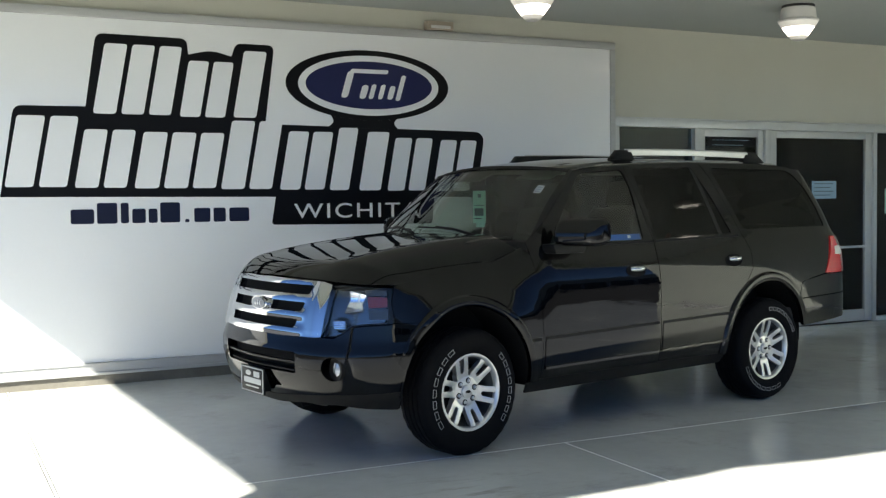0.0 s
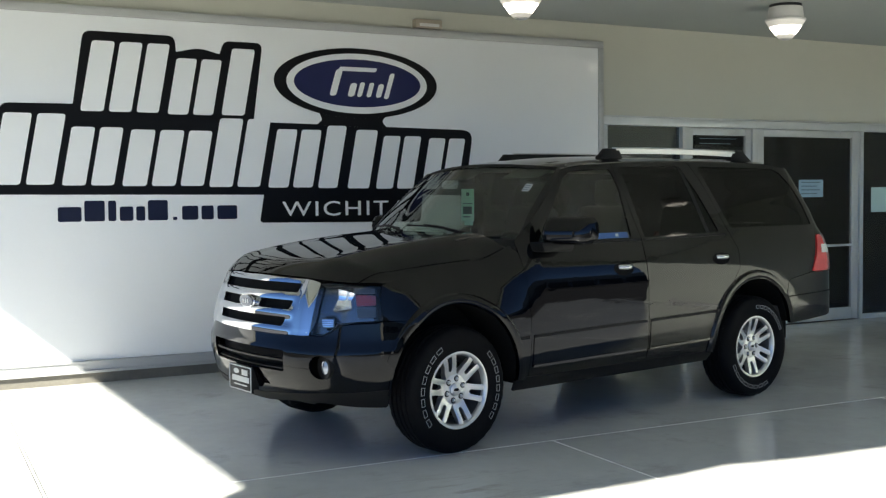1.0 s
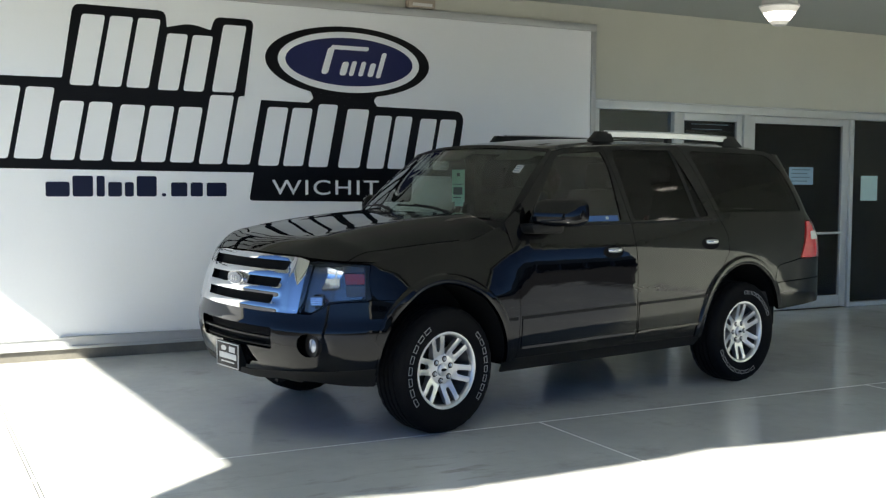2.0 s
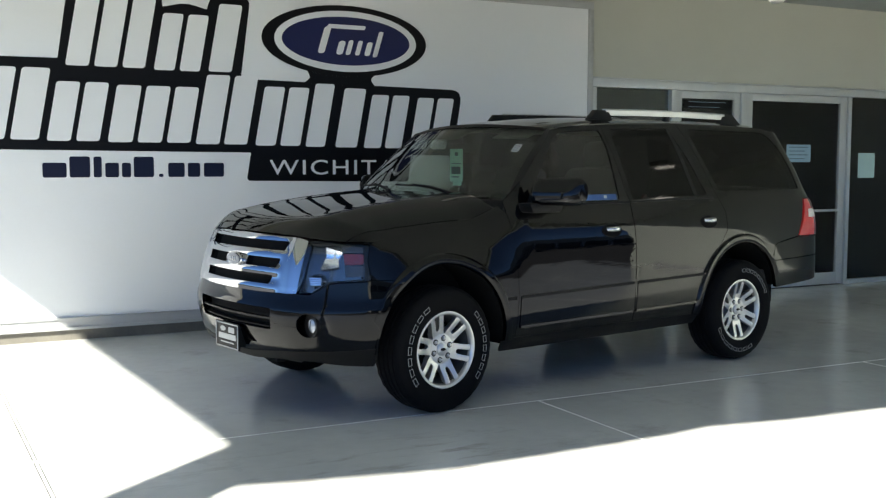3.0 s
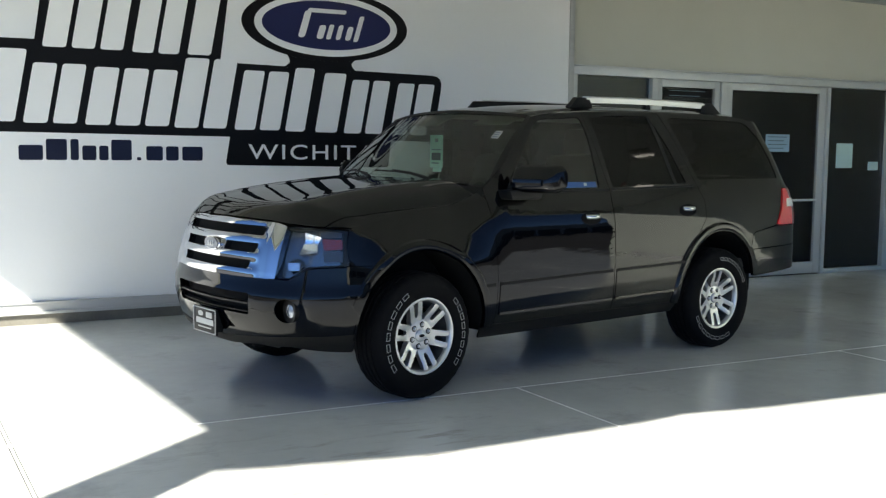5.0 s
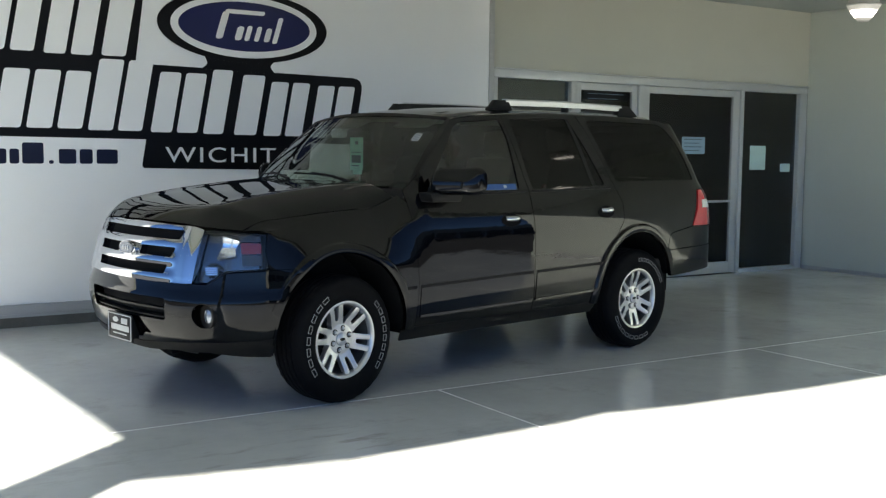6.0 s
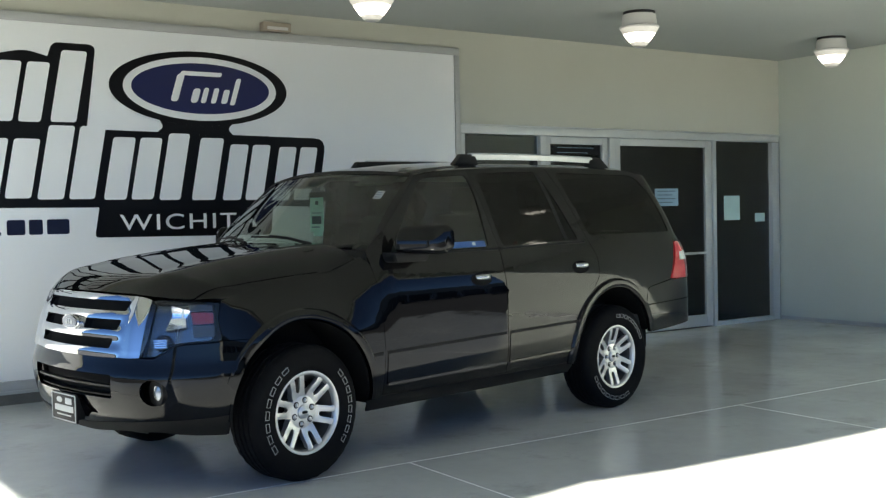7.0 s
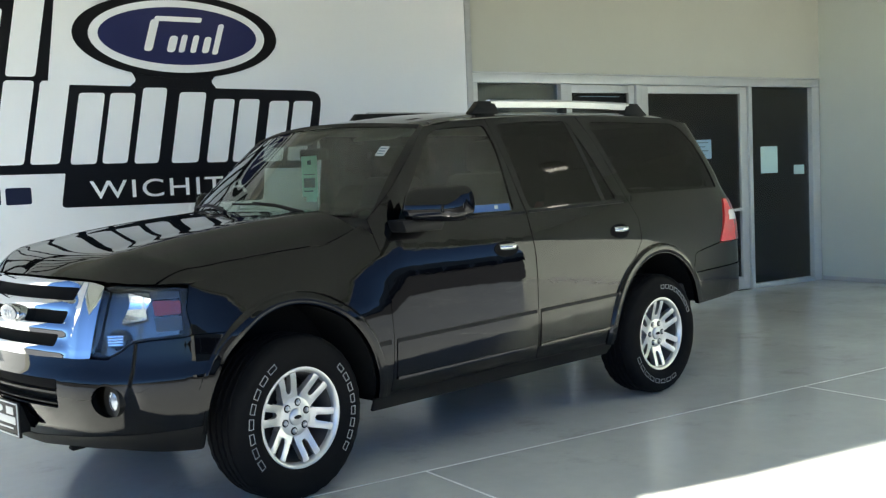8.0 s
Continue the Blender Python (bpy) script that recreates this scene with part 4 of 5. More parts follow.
skin("roof", roof_point, roof_outline, PAINT, step=(0.10, 0.06), out=lambda p: Vector((0, 0, 1)))


def ruled(name, a, b, mat, n=14, out=None, label="", thick=0.01):
    """A strip between two curves a(t) and b(t)."""
    return skin(name, lambda u, v: a(u).lerp(b(u), v), [(0, 0), (1, 0), (1, 1), (0, 1)], mat, step=(1 / n, 0.5), out=out, label=label, thick=thick)


for side in (1, -1):
    def inner_a(t, k=side):
        return screen_point(k * 1.0, t) + Vector((0.002, 0, 0.002))

    def outer_a(t, k=side):
        p = belt(at_x(0.975 - 0.518 * t, 1.33 + 0.485 * t), 1.33 + 0.485 * t)
        return Vector((p.x, k * p.y, p.z))
    ruled("windscreen_pillar", inner_a, outer_a, PAINT, out=lambda p: Vector((0.7, p.y, 0.5)))

    def cowl_a(t, k=side):
        return screen_point(k * t, 0.0) + Vector((0, 0, -0.012))

    def cowl_b(t, k=side):
        x = 1.135 - 0.115 * t ** 2 * 1.25
        y = k * 0.885 * t
        return hood_point(min(x, 1.135), y) + Vector((0, 0, -0.012))
    ruled("cowl_panel", cowl_a, cowl_b, TRIM_BLACK, out=lambda p: Vector((0, 0, 1)))

    def roof_a(t, k=side):
        x = 0.42 - 2.56 * t
        return roof_point(x, k * (roof_half(x) - 0.008)) + Vector((0, 0, -0.006))

    def roof_b(t, k=side):
        x = 0.42 - 2.56 * t
        z = ROOF_Z(x) - 0.016 - tail_drop(x)
        p = belt(at_x(x, z), z)
        return Vector((p.x, k * p.y, p.z - 0.004))
    ruled("roof_gutter", roof_a, roof_b, PAINT, n=24, out=lambda p: Vector((0, p.y, 1)))


def tube(points, radius, steps=8):
    """A round rod through points."""
    bm = bmesh.new()
    rings = []
    pts = [Vector(p) for p in points]
    for i, p in enumerate(pts):
        d = (pts[min(i + 1, len(pts) - 1)] - pts[max(i - 1, 0)]).normalized()
        up = Vector((0, 0, 1)) if abs(d.z) < 0.9 else Vector((1, 0, 0))
        a = d.cross(up).normalized()
        b = a.cross(d)
        r = radius[i] if isinstance(radius, (list, tuple)) else radius
        rings.append([bm.verts.new(p + r * (a * math.cos(2 * math.pi * k / steps) + b * math.sin(2 * math.pi * k / steps))) for k in range(steps)])
    for r1, r2 in zip(rings, rings[1:]):
        for k in range(steps):
            bm.faces.new((r1[k], r1[(k + 1) % steps], r2[(k + 1) % steps], r2[k]))
    bm.faces.new(rings[0])
    bm.faces.new(rings[-1])
    return bm


def wedge(x0, x1, y0, y1, z0, z1, top=0.8, bevel=0.01):
    """A block whose top is shorter than its foot."""
    c, h = (x0 + x1) / 2, (x1 - x0) / 2 * top
    bm = bmesh.new()
    lo = [bm.verts.new(p) for p in ((x0, y0, z0), (x1, y0, z0), (x1, y1, z0), (x0, y1, z0))]
    hi = [bm.verts.new(p) for p in ((c - h, y0, z1), (c + h, y0, z1), (c + h, y1, z1), (c - h, y1, z1))]
    bm.faces.new(lo)
    bm.faces.new(hi)
    for i in range(4):
        bm.faces.new((lo[i], lo[(i + 1) % 4], hi[(i + 1) % 4], hi[i]))
    bmesh.ops.bevel(bm, geom=bm.edges[:], offset=bevel, segments=2, profile=0.5, affect="EDGES")
    return bm


# roof rails: silver bars on black feet
def rail_foot(x0, x1, x2, x3, y, z0, z1):
    """A foot that slopes up from x0 and x3 to its top between x1 and x2."""
    bm = bmesh.new()
    rows = []
    for w, zz, a, d in ((0.030, z0, x0, x3), (0.027, z0 + (z1 - z0) * 0.55, x0 + (x1 - x0) * 0.6, x3 + (x2 - x3) * 0.6), (0.022, z1, x1, x2)):
        rows.append([bm.verts.new(p) for p in ((a, y - w, zz), (d, y - w, zz), (d, y + w, zz), (a, y + w, zz))])
    for r1, r2 in zip(rows, rows[1:]):
        for i in range(4):
            bm.faces.new((r1[i], r1[(i + 1) % 4], r2[(i + 1) % 4], r2[i]))
    bm.faces.new(rows[0])
    bm.faces.new(rows[-1])
    bmesh.ops.bevel(bm, geom=bm.edges[:], offset=0.006, segments=2, profile=0.5, affect="EDGES")
    return bm


for side in (1, -1):
    y = side * 0.575
    bm, bk = bmesh.new(), bmesh.new()
    rows, core = [], []
    for i in range(11):
        x, z = -0.30 - 1.42 * i / 10, 1.974 + 0.008 * math.sin(math.pi * i / 10)
        rows.append([bm.verts.new((x, y + side * a, z + b)) for a, b in ((0.001, -0.034), (0.001, 0.0085), (-0.020, 0.0085), (-0.016, 0.017), (0.016, 0.016), (0.025, 0.004), (0.022, -0.034))])
        core.append([bk.verts.new((x, y + side * a, z + b)) for a, b in ((-0.022, -0.034), (-0.023, 0.0), (-0.019, 0.008), (0.0005, 0.008), (0.0005, -0.034))])
    for mesh, rings in ((bm, rows), (bk, core)):
        k = len(rings[0])
        for r1, r2 in zip(rings, rings[1:]):
            for q in range(k):
                mesh.faces.new((r1[q], r1[(q + 1) % k], r2[(q + 1) % k], r2[q]))
        mesh.faces.new(rings[0])
        mesh.faces.new(rings[-1])
    rail = part("roof_rail", bm, SATIN, suv, "satin silver roof rail on black feet")
    part("rail_core", bk, TRIM_BLACK, rail)
    part("rail_foot", rail_foot(-0.12, -0.195, -0.33, -0.37, y, 1.905, 1.980), TRIM_BLACK, rail)
    part("rail_foot", rail_foot(-1.66, -1.69, -1.83, -1.95, y, 1.895, 1.987), TRIM_BLACK, rail)
    part("rail_foot", wedge(-1.04, -0.98, y - 0.02, y + 0.02, 1.91, 1.98, 0.8, 0.006), TRIM_BLACK, rail)


# ---- front end ----
def front_pt(off):
    return lambda u, v: belt(u, v, off)


def ring_pts(sc, zc, rs, rz, n=28):
    return [(sc + rs * math.cos(2 * math.pi * i / n), zc + rz * math.sin(2 * math.pi * i / n)) for i in range(n)]


GY, GT, GB = 0.655, 1.128, 0.800
bump_edge = [(at_x(1.815, 0.87), 0.869), (at_x(2.06, 0.88), 0.879), (at_x(2.10, 0.88), 0.873), (at_y(0.895), 0.869), (at_y(0.84), 0.859), (at_y(0.805), 0.826), (at_y(0.745), 0.793), (at_y(GY + 0.005), GB - 0.004)]
arch_low = [(at_x(x, z), z) for x, z in arch(FX, n=22) if x > 1.70 and 0.44 < z < 0.862]
low_edge = [(at_x(2.02, 0.42), 0.355), (at_x(2.2, 0.4), 0.368), (at_y(0.75), 0.388), (at_y(0.45), 0.375), (at_y(0.15), 0.345)]
left_half = low_edge[::-1] + arch_low + bump_edge
bumper_outline = left_half + [(-u, v) for u, v in left_half[::-1]]
FOG_S, FOG_Z = at_y(0.745), 0.612
intake = rounded([(-at_y(0.46), 0.565), (at_y(0.46), 0.565), (at_y(0.475), 0.700), (-at_y(0.475), 0.700)], 0.02, 3)
bumper = skin("front_bumper", front_pt(0.0), bumper_outline, PAINT, holes=[intake, ring_pts(FOG_S, FOG_Z, 0.078, 0.072), ring_pts(-FOG_S, FOG_Z, 0.078, 0.072)], step=(0.05, 0.035), thick=0.03,
              label="black front bumper with slotted intake and round fog lamps")
skin("intake_backing", front_pt(-0.07), [(-at_y(0.5), 0.54), (at_y(0.5), 0.54), (at_y(0.5), 0.72), (-at_y(0.5), 0.72)], UNDER, bumper, step=(0.08, 0.06))
for z0, z1, o in ((0.628, 0.640, -0.012), (0.575, 0.583, -0.02)):
    skin("intake_bar", front_pt(o), [(-at_y(0.465), z0), (at_y(0.465), z0), (at_y(0.465), z1), (-at_y(0.465), z1)], TRIM_BLACK, bumper, step=(0.06, 0.02), thick=0.03)
# lip drawn taller in black, so it also stands for a dark floor reflection
lip_low = [(at_x(2.03, 0.40), 0.352), (at_x(2.2, 0.4), 0.366), (at_y(0.75), 0.386), (at_y(0.45), 0.373), (at_y(0.15), 0.343)]
lip_top = [(at_y(0.15), 0.395), (at_y(0.45), 0.425), (at_y(0.75), 0.452), (at_x(2.2, 0.4), 0.462), (at_x(2.03, 0.40), 0.468)]
lip_half = lip_top + lip_low
skin("lower_lip", front_pt(0.004), [(u, v) for u, v in lip_half] + [(-u, v) for u, v in lip_half[::-1]], TRIM_BLACK, bumper, step=(0.06, 0.03), thick=0.02, label="matt black lower lip, its upper part a painted dark reflection")
skin("lower_valance", front_pt(-0.07), [(-at_y(0.55), 0.345), (at_y(0.55), 0.345), (at_y(0.70), 0.42), (-at_y(0.70), 0.42)], TRIM_BLACK, bumper, step=(0.08, 0.05))
for side in (1, -1):
    c = belt(side * FOG_S, FOG_Z)
    cup = bmesh.new()
    add_lathe(cup, [(0.074, 0.004), (0.070, -0.06), (0.030, -0.075), (0.0005, -0.076)], 32, "x", (c.x - 0.03, c.y, c.z), close=False)
    part("fog_bezel", cup, TRIM_BLACK, bumper, "black fog lamp pocket")
    f = add_lathe(bmesh.new(), [(0.046, -0.05), (0.050, -0.012), (0.044, -0.002), (0.02, 0.006), (0.0005, 0.007)], 32, "x", (c.x - 0.025, c.y + side * 0.012, c.z))
    part("fog_lamp", f, FOG_GLASS, bumper, "round clear fog lamp")
    hook = tube([(2.20, side * 0.36, 0.385), (2.36, side * 0.36, 0.360), (2.40, side * 0.375, 0.355), (2.405, side * 0.405, 0.355), (2.36, side * 0.42, 0.360), (2.22, side * 0.42, 0.385)], 0.011)
    part("tow_hook", hook, UNDER, bumper, "black steel tow hook")


# grille: chrome surround with three openings
def slot(w, z0, z1, gap=None):
    if gap is None:
        return [rounded([(-at_y(w - 0.02), z0), (at_y(w - 0.02), z0), (at_y(w), z1), (-at_y(w), z1)], 0.012, 3)]
    left = rounded([(at_y(gap), z0), (at_y(w - 0.02), z0), (at_y(w), z1), (at_y(gap), z1)], 0.012, 3)
    return [left, [(-u, v) for u, v in left[::-1]]]


grille_outline = [(-at_y(GY + 0.01), GB), (-at_y(0.3), GB - 0.008), (at_y(0.3), GB - 0.008), (at_y(GY + 0.008), GB), (at_y(GY + 0.038), GT - 0.018), (at_y(0.62), GT), (0, GT + 0.012), (-at_y(0.62), GT), (-at_y(GY + 0.038), GT - 0.018)]


def grille_point(u, v):
    """The chrome face, with raised rounded bars and broad side posts."""
    a = abs(u) / at_y(GY)
    side = max(0.0, a - 0.80) * 0.10
    wave = 0.004 * math.cos((v - 0.822) / 0.1033 * 2 * math.pi)
    k = 1 - min(1.0, max(0.0, (a - 0.72) * 12))
    edge = smooth01((a - 0.90) / 0.13)
    return belt(u, v, (0.014 + side) * (1 - edge) + 0.003 * edge + wave * k)


grille = skin("grille", grille_point, grille_outline, CHROME, holes=slot(0.525, 1.047, 1.103) + slot(0.485, 0.943, 1.000, 0.135) + slot(0.445, 0.842, 0.897), step=(0.03, 0.0125), thick=0.045,
              label="chrome grille with three dark slots and oval badge")
skin("grille_backing", front_pt(-0.035), [(-at_y(0.6), 0.82), (at_y(0.6), 0.82), (at_y(0.6), 1.115), (-at_y(0.6), 1.115)], UNDER, grille, step=(0.08, 0.06))
bc = belt(0, 0.972)
badge = part("badge", add_lathe(bmesh.new(), [(0.098, -0.02), (0.100, 0.010), (0.094, 0.016), (0.086, 0.015)], 48, "x"), CHROME, grille, "chrome oval badge")
badge.matrix_basis = Matrix.Translation((bc.x + 0.022, 0, 0.972)) @ Matrix.Diagonal((1, 1.05, 0.44, 1))
field = part("badge_field", add_lathe(bmesh.new(), [(0.084, 0.015), (0.083, 0.019), (0.0005, 0.022)], 48, "x"), BADGE_DARK, badge, "dark blue badge field")
for k, w in ((-0.030, 0.012), (0.0, 0.010), (0.030, 0.012)):
    part("badge_bar", box((0.018, k - w / 2, -0.03), (0.024, k + w / 2, 0.03), 0.002), SATIN, badge)


def headlamp(side):
    pts = [(at_y(GY + 0.012), GB + 0.006), (at_y(0.745), 0.800), (at_y(0.805), 0.833), (at_y(0.84), 0.866), (at_y(0.892), 0.876), (at_x(2.10, 0.88), 0.880), (at_x(2.062, 0.886), 0.886), (at_x(2.078, 1.0), 1.0), (at_x(2.052, 1.09), 1.086),
           (at_x(2.15, 1.10), 1.094), (at_y(0.86), 1.105), (at_y(0.76), 1.110), (at_y(GY + 0.048), GT - 0.022)]
    ol = [(side * u, v) for u, v in pts]
    lamp = skin("headlamp", front_pt(-0.002), rounded(ol, 0.012, 3), LENS_CLEAR, suv, step=(0.04, 0.04), thick=0.004, label="large clear wraparound headlamp")
    small = [(side * (u + (0.006 if i in (0, 12) else 0.0)), v) for i, (u, v) in enumerate(pts)]
    skin("lamp_housing", front_pt(-0.055), small, LAMP_INNER, lamp, step=(0.04, 0.04), thick=0.004)
    skin("lamp_bezel", front_pt(-0.01), rounded(small, 0.012, 3), TRIM_BLACK, lamp, holes=[[(side * a, b) for a, b in rounded([(at_y(0.668), 0.812), (at_y(0.745), 0.806), (at_y(0.803), 0.840), (at_y(0.84), 0.874), (at_y(0.887), 0.884),
               (at_x(2.10, 0.9), 0.890), (at_x(2.085, 1.08), 1.078), (at_y(0.86), 1.098), (at_y(0.698), 1.106)], 0.012, 3)]], step=(0.05, 0.05), thick=0.045)
    q = (at_y(0.735), at_y(0.815), 0.846, 0.905)
    skin("low_reflector", lambda u, v: belt(u, v, -0.022 - 0.03 * math.sin(math.pi * (abs(u) - q[0]) / (q[1] - q[0])) * math.sin(math.pi * (v - q[2]) / (q[3] - q[2]))),
         [(side * a, b) for a, b in rounded([(q[0], q[2]), (q[1], q[2]), (q[1], q[3]), (q[0], q[3])], 0.02, 3)], LAMP_INNER, lamp, step=(0.015, 0.015), thick=0.02)
    shard = rounded([(at_y(0.795), 0.945), (at_y(0.890), 0.962), (at_y(0.885), 1.000), (at_y(0.905), 1.050), (at_y(0.820), 1.080), (at_y(0.825), 1.030)], 0.010, 3)
    skin("reflector_bowl", lambda u, v: belt(u, v, -0.012 - 0.022 * math.cos((v - 1.012) * 22)), [(side * a, b) for a, b in shard], LAMP_CHROME, lamp, step=(0.015, 0.012), thick=0.02, label="faceted chrome reflector")
    for k in range(4):
        z0 = 0.852 + 0.012 * k
        skin("reflector_rib", front_pt(-0.012), [(side * at_y(a), b) for a, b in ((0.742 - 0.003 * k, z0), (0.806, z0 + 0.003), (0.806, z0 + 0.010), (0.742 - 0.003 * k, z0 + 0.007))], LAMP_CHROME, lamp, step=(0.04, 0.02), thick=0.008)
    skin("side_marker", front_pt(-0.020), [(side * a, b) for a, b in rounded([(at_x(2.20, 1.0), 0.975), (at_x(2.095, 1.0), 0.978), (at_x(2.09, 1.05), 1.036), (at_x(2.20, 1.05), 1.042)], 0.01, 3)], MARKER_RED, lamp, step=(0.04, 0.04), thick=0.012, label="dark red side marker")
    for z0, z1 in ((0.905, 0.968), (1.048, 1.082)):
        skin("marker_bezel", front_pt(-0.022), [(side * a, b) for a, b in [(at_x(2.205, z0), z0), (at_x(2.092, z0), z0), (at_x(2.09, z1), z1), (at_x(2.205, z1), z1)]], LAMP_GREY, lamp, step=(0.04, 0.04), thick=0.012)
    return lamp


headlamp(1)
headlamp(-1)

plate = part("front_plate", box((2.532, -0.158, 0.392), (2.546, 0.158, 0.562), 0.004), TRIM_BLACK, suv, "black dealer plate with white frame and bars")
part("plate_bracket", box((2.48, -0.13, 0.41), (2.531, 0.13, 0.54), 0.004), TRIM_BLACK, plate)
for y0, y1, z0, z1 in ((-0.15, 0.15, 0.550, 0.556), (-0.15, 0.15, 0.398, 0.404), (-0.152, -0.146, 0.404, 0.55), (0.146, 0.152, 0.404, 0.55)):
    part("plate_rim", box((2.545, y0, z0), (2.550, y1, z1)), PLATE_WHITE, plate)
for y0, y1, z0, z1 in ((0.02, 0.10, 0.497, 0.533), (-0.115, 0.12, 0.452, 0.488), (-0.09, 0.09, 0.428, 0.436)):
    part("plate_bar", box((2.545, y0, z0), (2.548, y1, z1), 0.0008), PLATE_WHITE, plate)
part("plate_oval", add_lathe(bmesh.new(), [(0.03, 0.0), (0.03, 0.003)], 24, "x"), PLATE_WHITE, plate).matrix_basis = Matrix.Translation((2.545, -0.055, 0.517)) @ Matrix.Diagonal((1, 1.2, 0.55, 1))

# ---- rear end ----
low_r = [(at_x(-1.955, 0.57), 0.560), (at_x(-2.22, 0.55), 0.572), (S_END - 0.80, 0.60), (S_END - 0.3, 0.625)]
up_r = [(at_x(-1.925, 0.90), 0.905), (at_x(-1.96, 0.92), 0.925)]
half_r = up_r + [(at_x(-2.27, 0.96), 0.966), (S_END - 0.72, 0.962)]
for side in (1, -1):
    ol = [low_r[0], (at_x(-1.935, 0.65), 0.65), (at_x(-1.905, 0.78), 0.780), (S_END - 0.9, 0.797), (S_END, 0.80), (S_END, 0.63)] + low_r[::-1][:-1]
    rear_bar = skin("rear_bumper", front_pt(0.006), [(side * u, v) for u, v in ol], PAINT, step=(0.06, 0.05), thick=0.03)
    cover = [(at_x(-1.904, 0.79), 0.787)] + half_r + [(S_END, 0.95), (S_END, 0.808), (S_END - 0.9, 0.804)]
    skin("bumper_cover", front_pt(0.002), [(side * u, v) for u, v in cover], PAINT, rear_bar, step=(0.06, 0.05), thick=0.03)
    both_tail = [(at_x(-2.424, 1.28), 1.278), (at_x(-2.272, 0.975), 0.976), (S_END - 0.70, 0.970), (S_END - 0.74, 1.278)]
    tail = skin("tail_lamp", front_pt(0.006), [(side * u, v) for u, v in rounded(both_tail, 0.02, 3)], TAIL_RED, step=(0.04, 0.05), thick=0.03, label="red tail lamp with clear reversing section")
    clear = [(at_x(-2.47, 1.18), 1.195), (at_x(-2.445, 1.10), 1.125), (S_END - 0.76, 1.125), (S_END - 0.78, 1.195)]
    skin("reversing_lamp", front_pt(0.010), [(side * u, v) for u, v in rounded(clear, 0.012, 3)], TAIL_WHITE, tail, step=(0.04, 0.05), thick=0.006, label="clear reversing section")
    skin("tailgate", front_pt(-0.004), [(side * u, v) for u, v in [(S_END - 0.695, 0.965), (S_END, 0.965), (S_END, 1.36), (S_END - 0.72, 1.36)]], PAINT, step=(0.08, 0.06), thick=0.02)
    skin("rear_window", front_pt(-0.004), [(side * u, v) for u, v in [(S_END - 0.72, 1.37), (S_END, 1.37), (S_END, 1.82), (S_END - 0.72, 1.82)]], GLASS_DARK, step=(0.08, 0.06), thick=0.004)
    edge_line = dense([(-2.423, 1.283), (-2.453, 1.36), (-2.375, 1.56), (-2.275, 1.74), (-2.188, 1.818), (-2.133, 1.849)])
    edge_line = [p for p in edge_line if p[1] > 1.282][: next(i for i, p in enumerate(edge_line) if p[1] > 1.8489) + 1]
    pil = [(at_x(x, z), z) for x, z in edge_line] + [(S_END - 0.722, 1.835), (S_END - 0.722, 1.283)]
    skin("rear_pillar", front_pt(0.0), [(side * u, v) for u, v in pil], PAINT, step=(0.05, 0.06), thick=0.02)

# ---- door handles, mirrors, wipers ----
for x0, z0 in ((0.035, 1.112), (-1.055, 1.140)):
    for side in (1, -1):
        s0 = at_x(x0, z0)
        bezel = skin("handle_bezel", lambda u, v: belt(u, v, 0.003 - 0.0), [(side * (s0 + a), z0 + b) for a, b in oval(0.0, -0.006, 0.100, 0.046, 28)], UNDER, step=(0.05, 0.04), thick=0.006)
        hb = bmesh.new()
        rows = []
        for i in range(9):
            t = -1 + i / 4
            p = belt(side * (s0 + 0.070 * t + 0.01), z0 + 0.006, 0.034 - 0.026 * t ** 4)
            w = 0.021 * (1 - 0.25 * t * t)
            rows.append([hb.verts.new(p + Vector((0, side * a, b))) for a, b in ((-0.008, -w), (0.004, -w * 0.8), (0.009, 0), (0.004, w * 0.8), (-0.008, w))])
        for r1, r2 in zip(rows, rows[1:]):
            for k in range(5):
                hb.faces.new((r1[k], r1[(k + 1) % 5], r2[(k + 1) % 5], r2[k]))
        hb.faces.new(rows[0])
        hb.faces.new(rows[-1])
        part("handle", hb, CHROME, bezel, "chrome door handle", smooth=60)

for side in (1, -1):
    bm = bmesh.new()
    rows = []
    for i in range(11):
        t = i / 10
        y = 0.99 + 0.285 * t
        x = 0.79 - 0.17 * t
        hgt = 0.092 * (1 - (2 * t - 1) ** 10 * 0.35)
        dep = 0.075 * (1 - (2 * t - 1) ** 8 * 0.5)
        ring = []
        for k in range(16):
            a = 2 * math.pi * k / 16
            ca, sa = math.cos(a), math.sin(a)
            cx = math.copysign(abs(ca) ** 0.7, ca) * (dep if ca > 0 else 0.045)
            cz = math.copysign(abs(sa) ** 0.45, sa) * hgt
            ring.append(bm.verts.new((x + cx - (0.32 * (cz + 0.03) if cz > -0.03 and cx > 0 else 0.0), side * y, 1.395 + cz)))
        rows.append(ring)
    for r1, r2 in zip(rows, rows[1:]):
        for k in range(16):
            bm.faces.new((r1[k], r1[(k + 1) % 16], r2[(k + 1) % 16], r2[k]))
    bm.faces.new(rows[0])
    bm.faces.new(rows[-1])
    mirror = part("door_mirror", bm, PAINT, suv, "black door mirror on a short foot", smooth=50)
    part("mirror_foot", wedge(0.60, 0.86, *sorted((side * 0.93, side * 1.06)), 1.255, 1.32, 1.2, 0.012), TRIM_BLACK, mirror)
    part("mirror_face", box((0.655, min(side * 1.02, side * 1.22), 1.325), (0.662, max(side * 1.02, side * 1.22), 1.465)), CHROME, mirror).matrix_basis = Matrix.Identity(4)

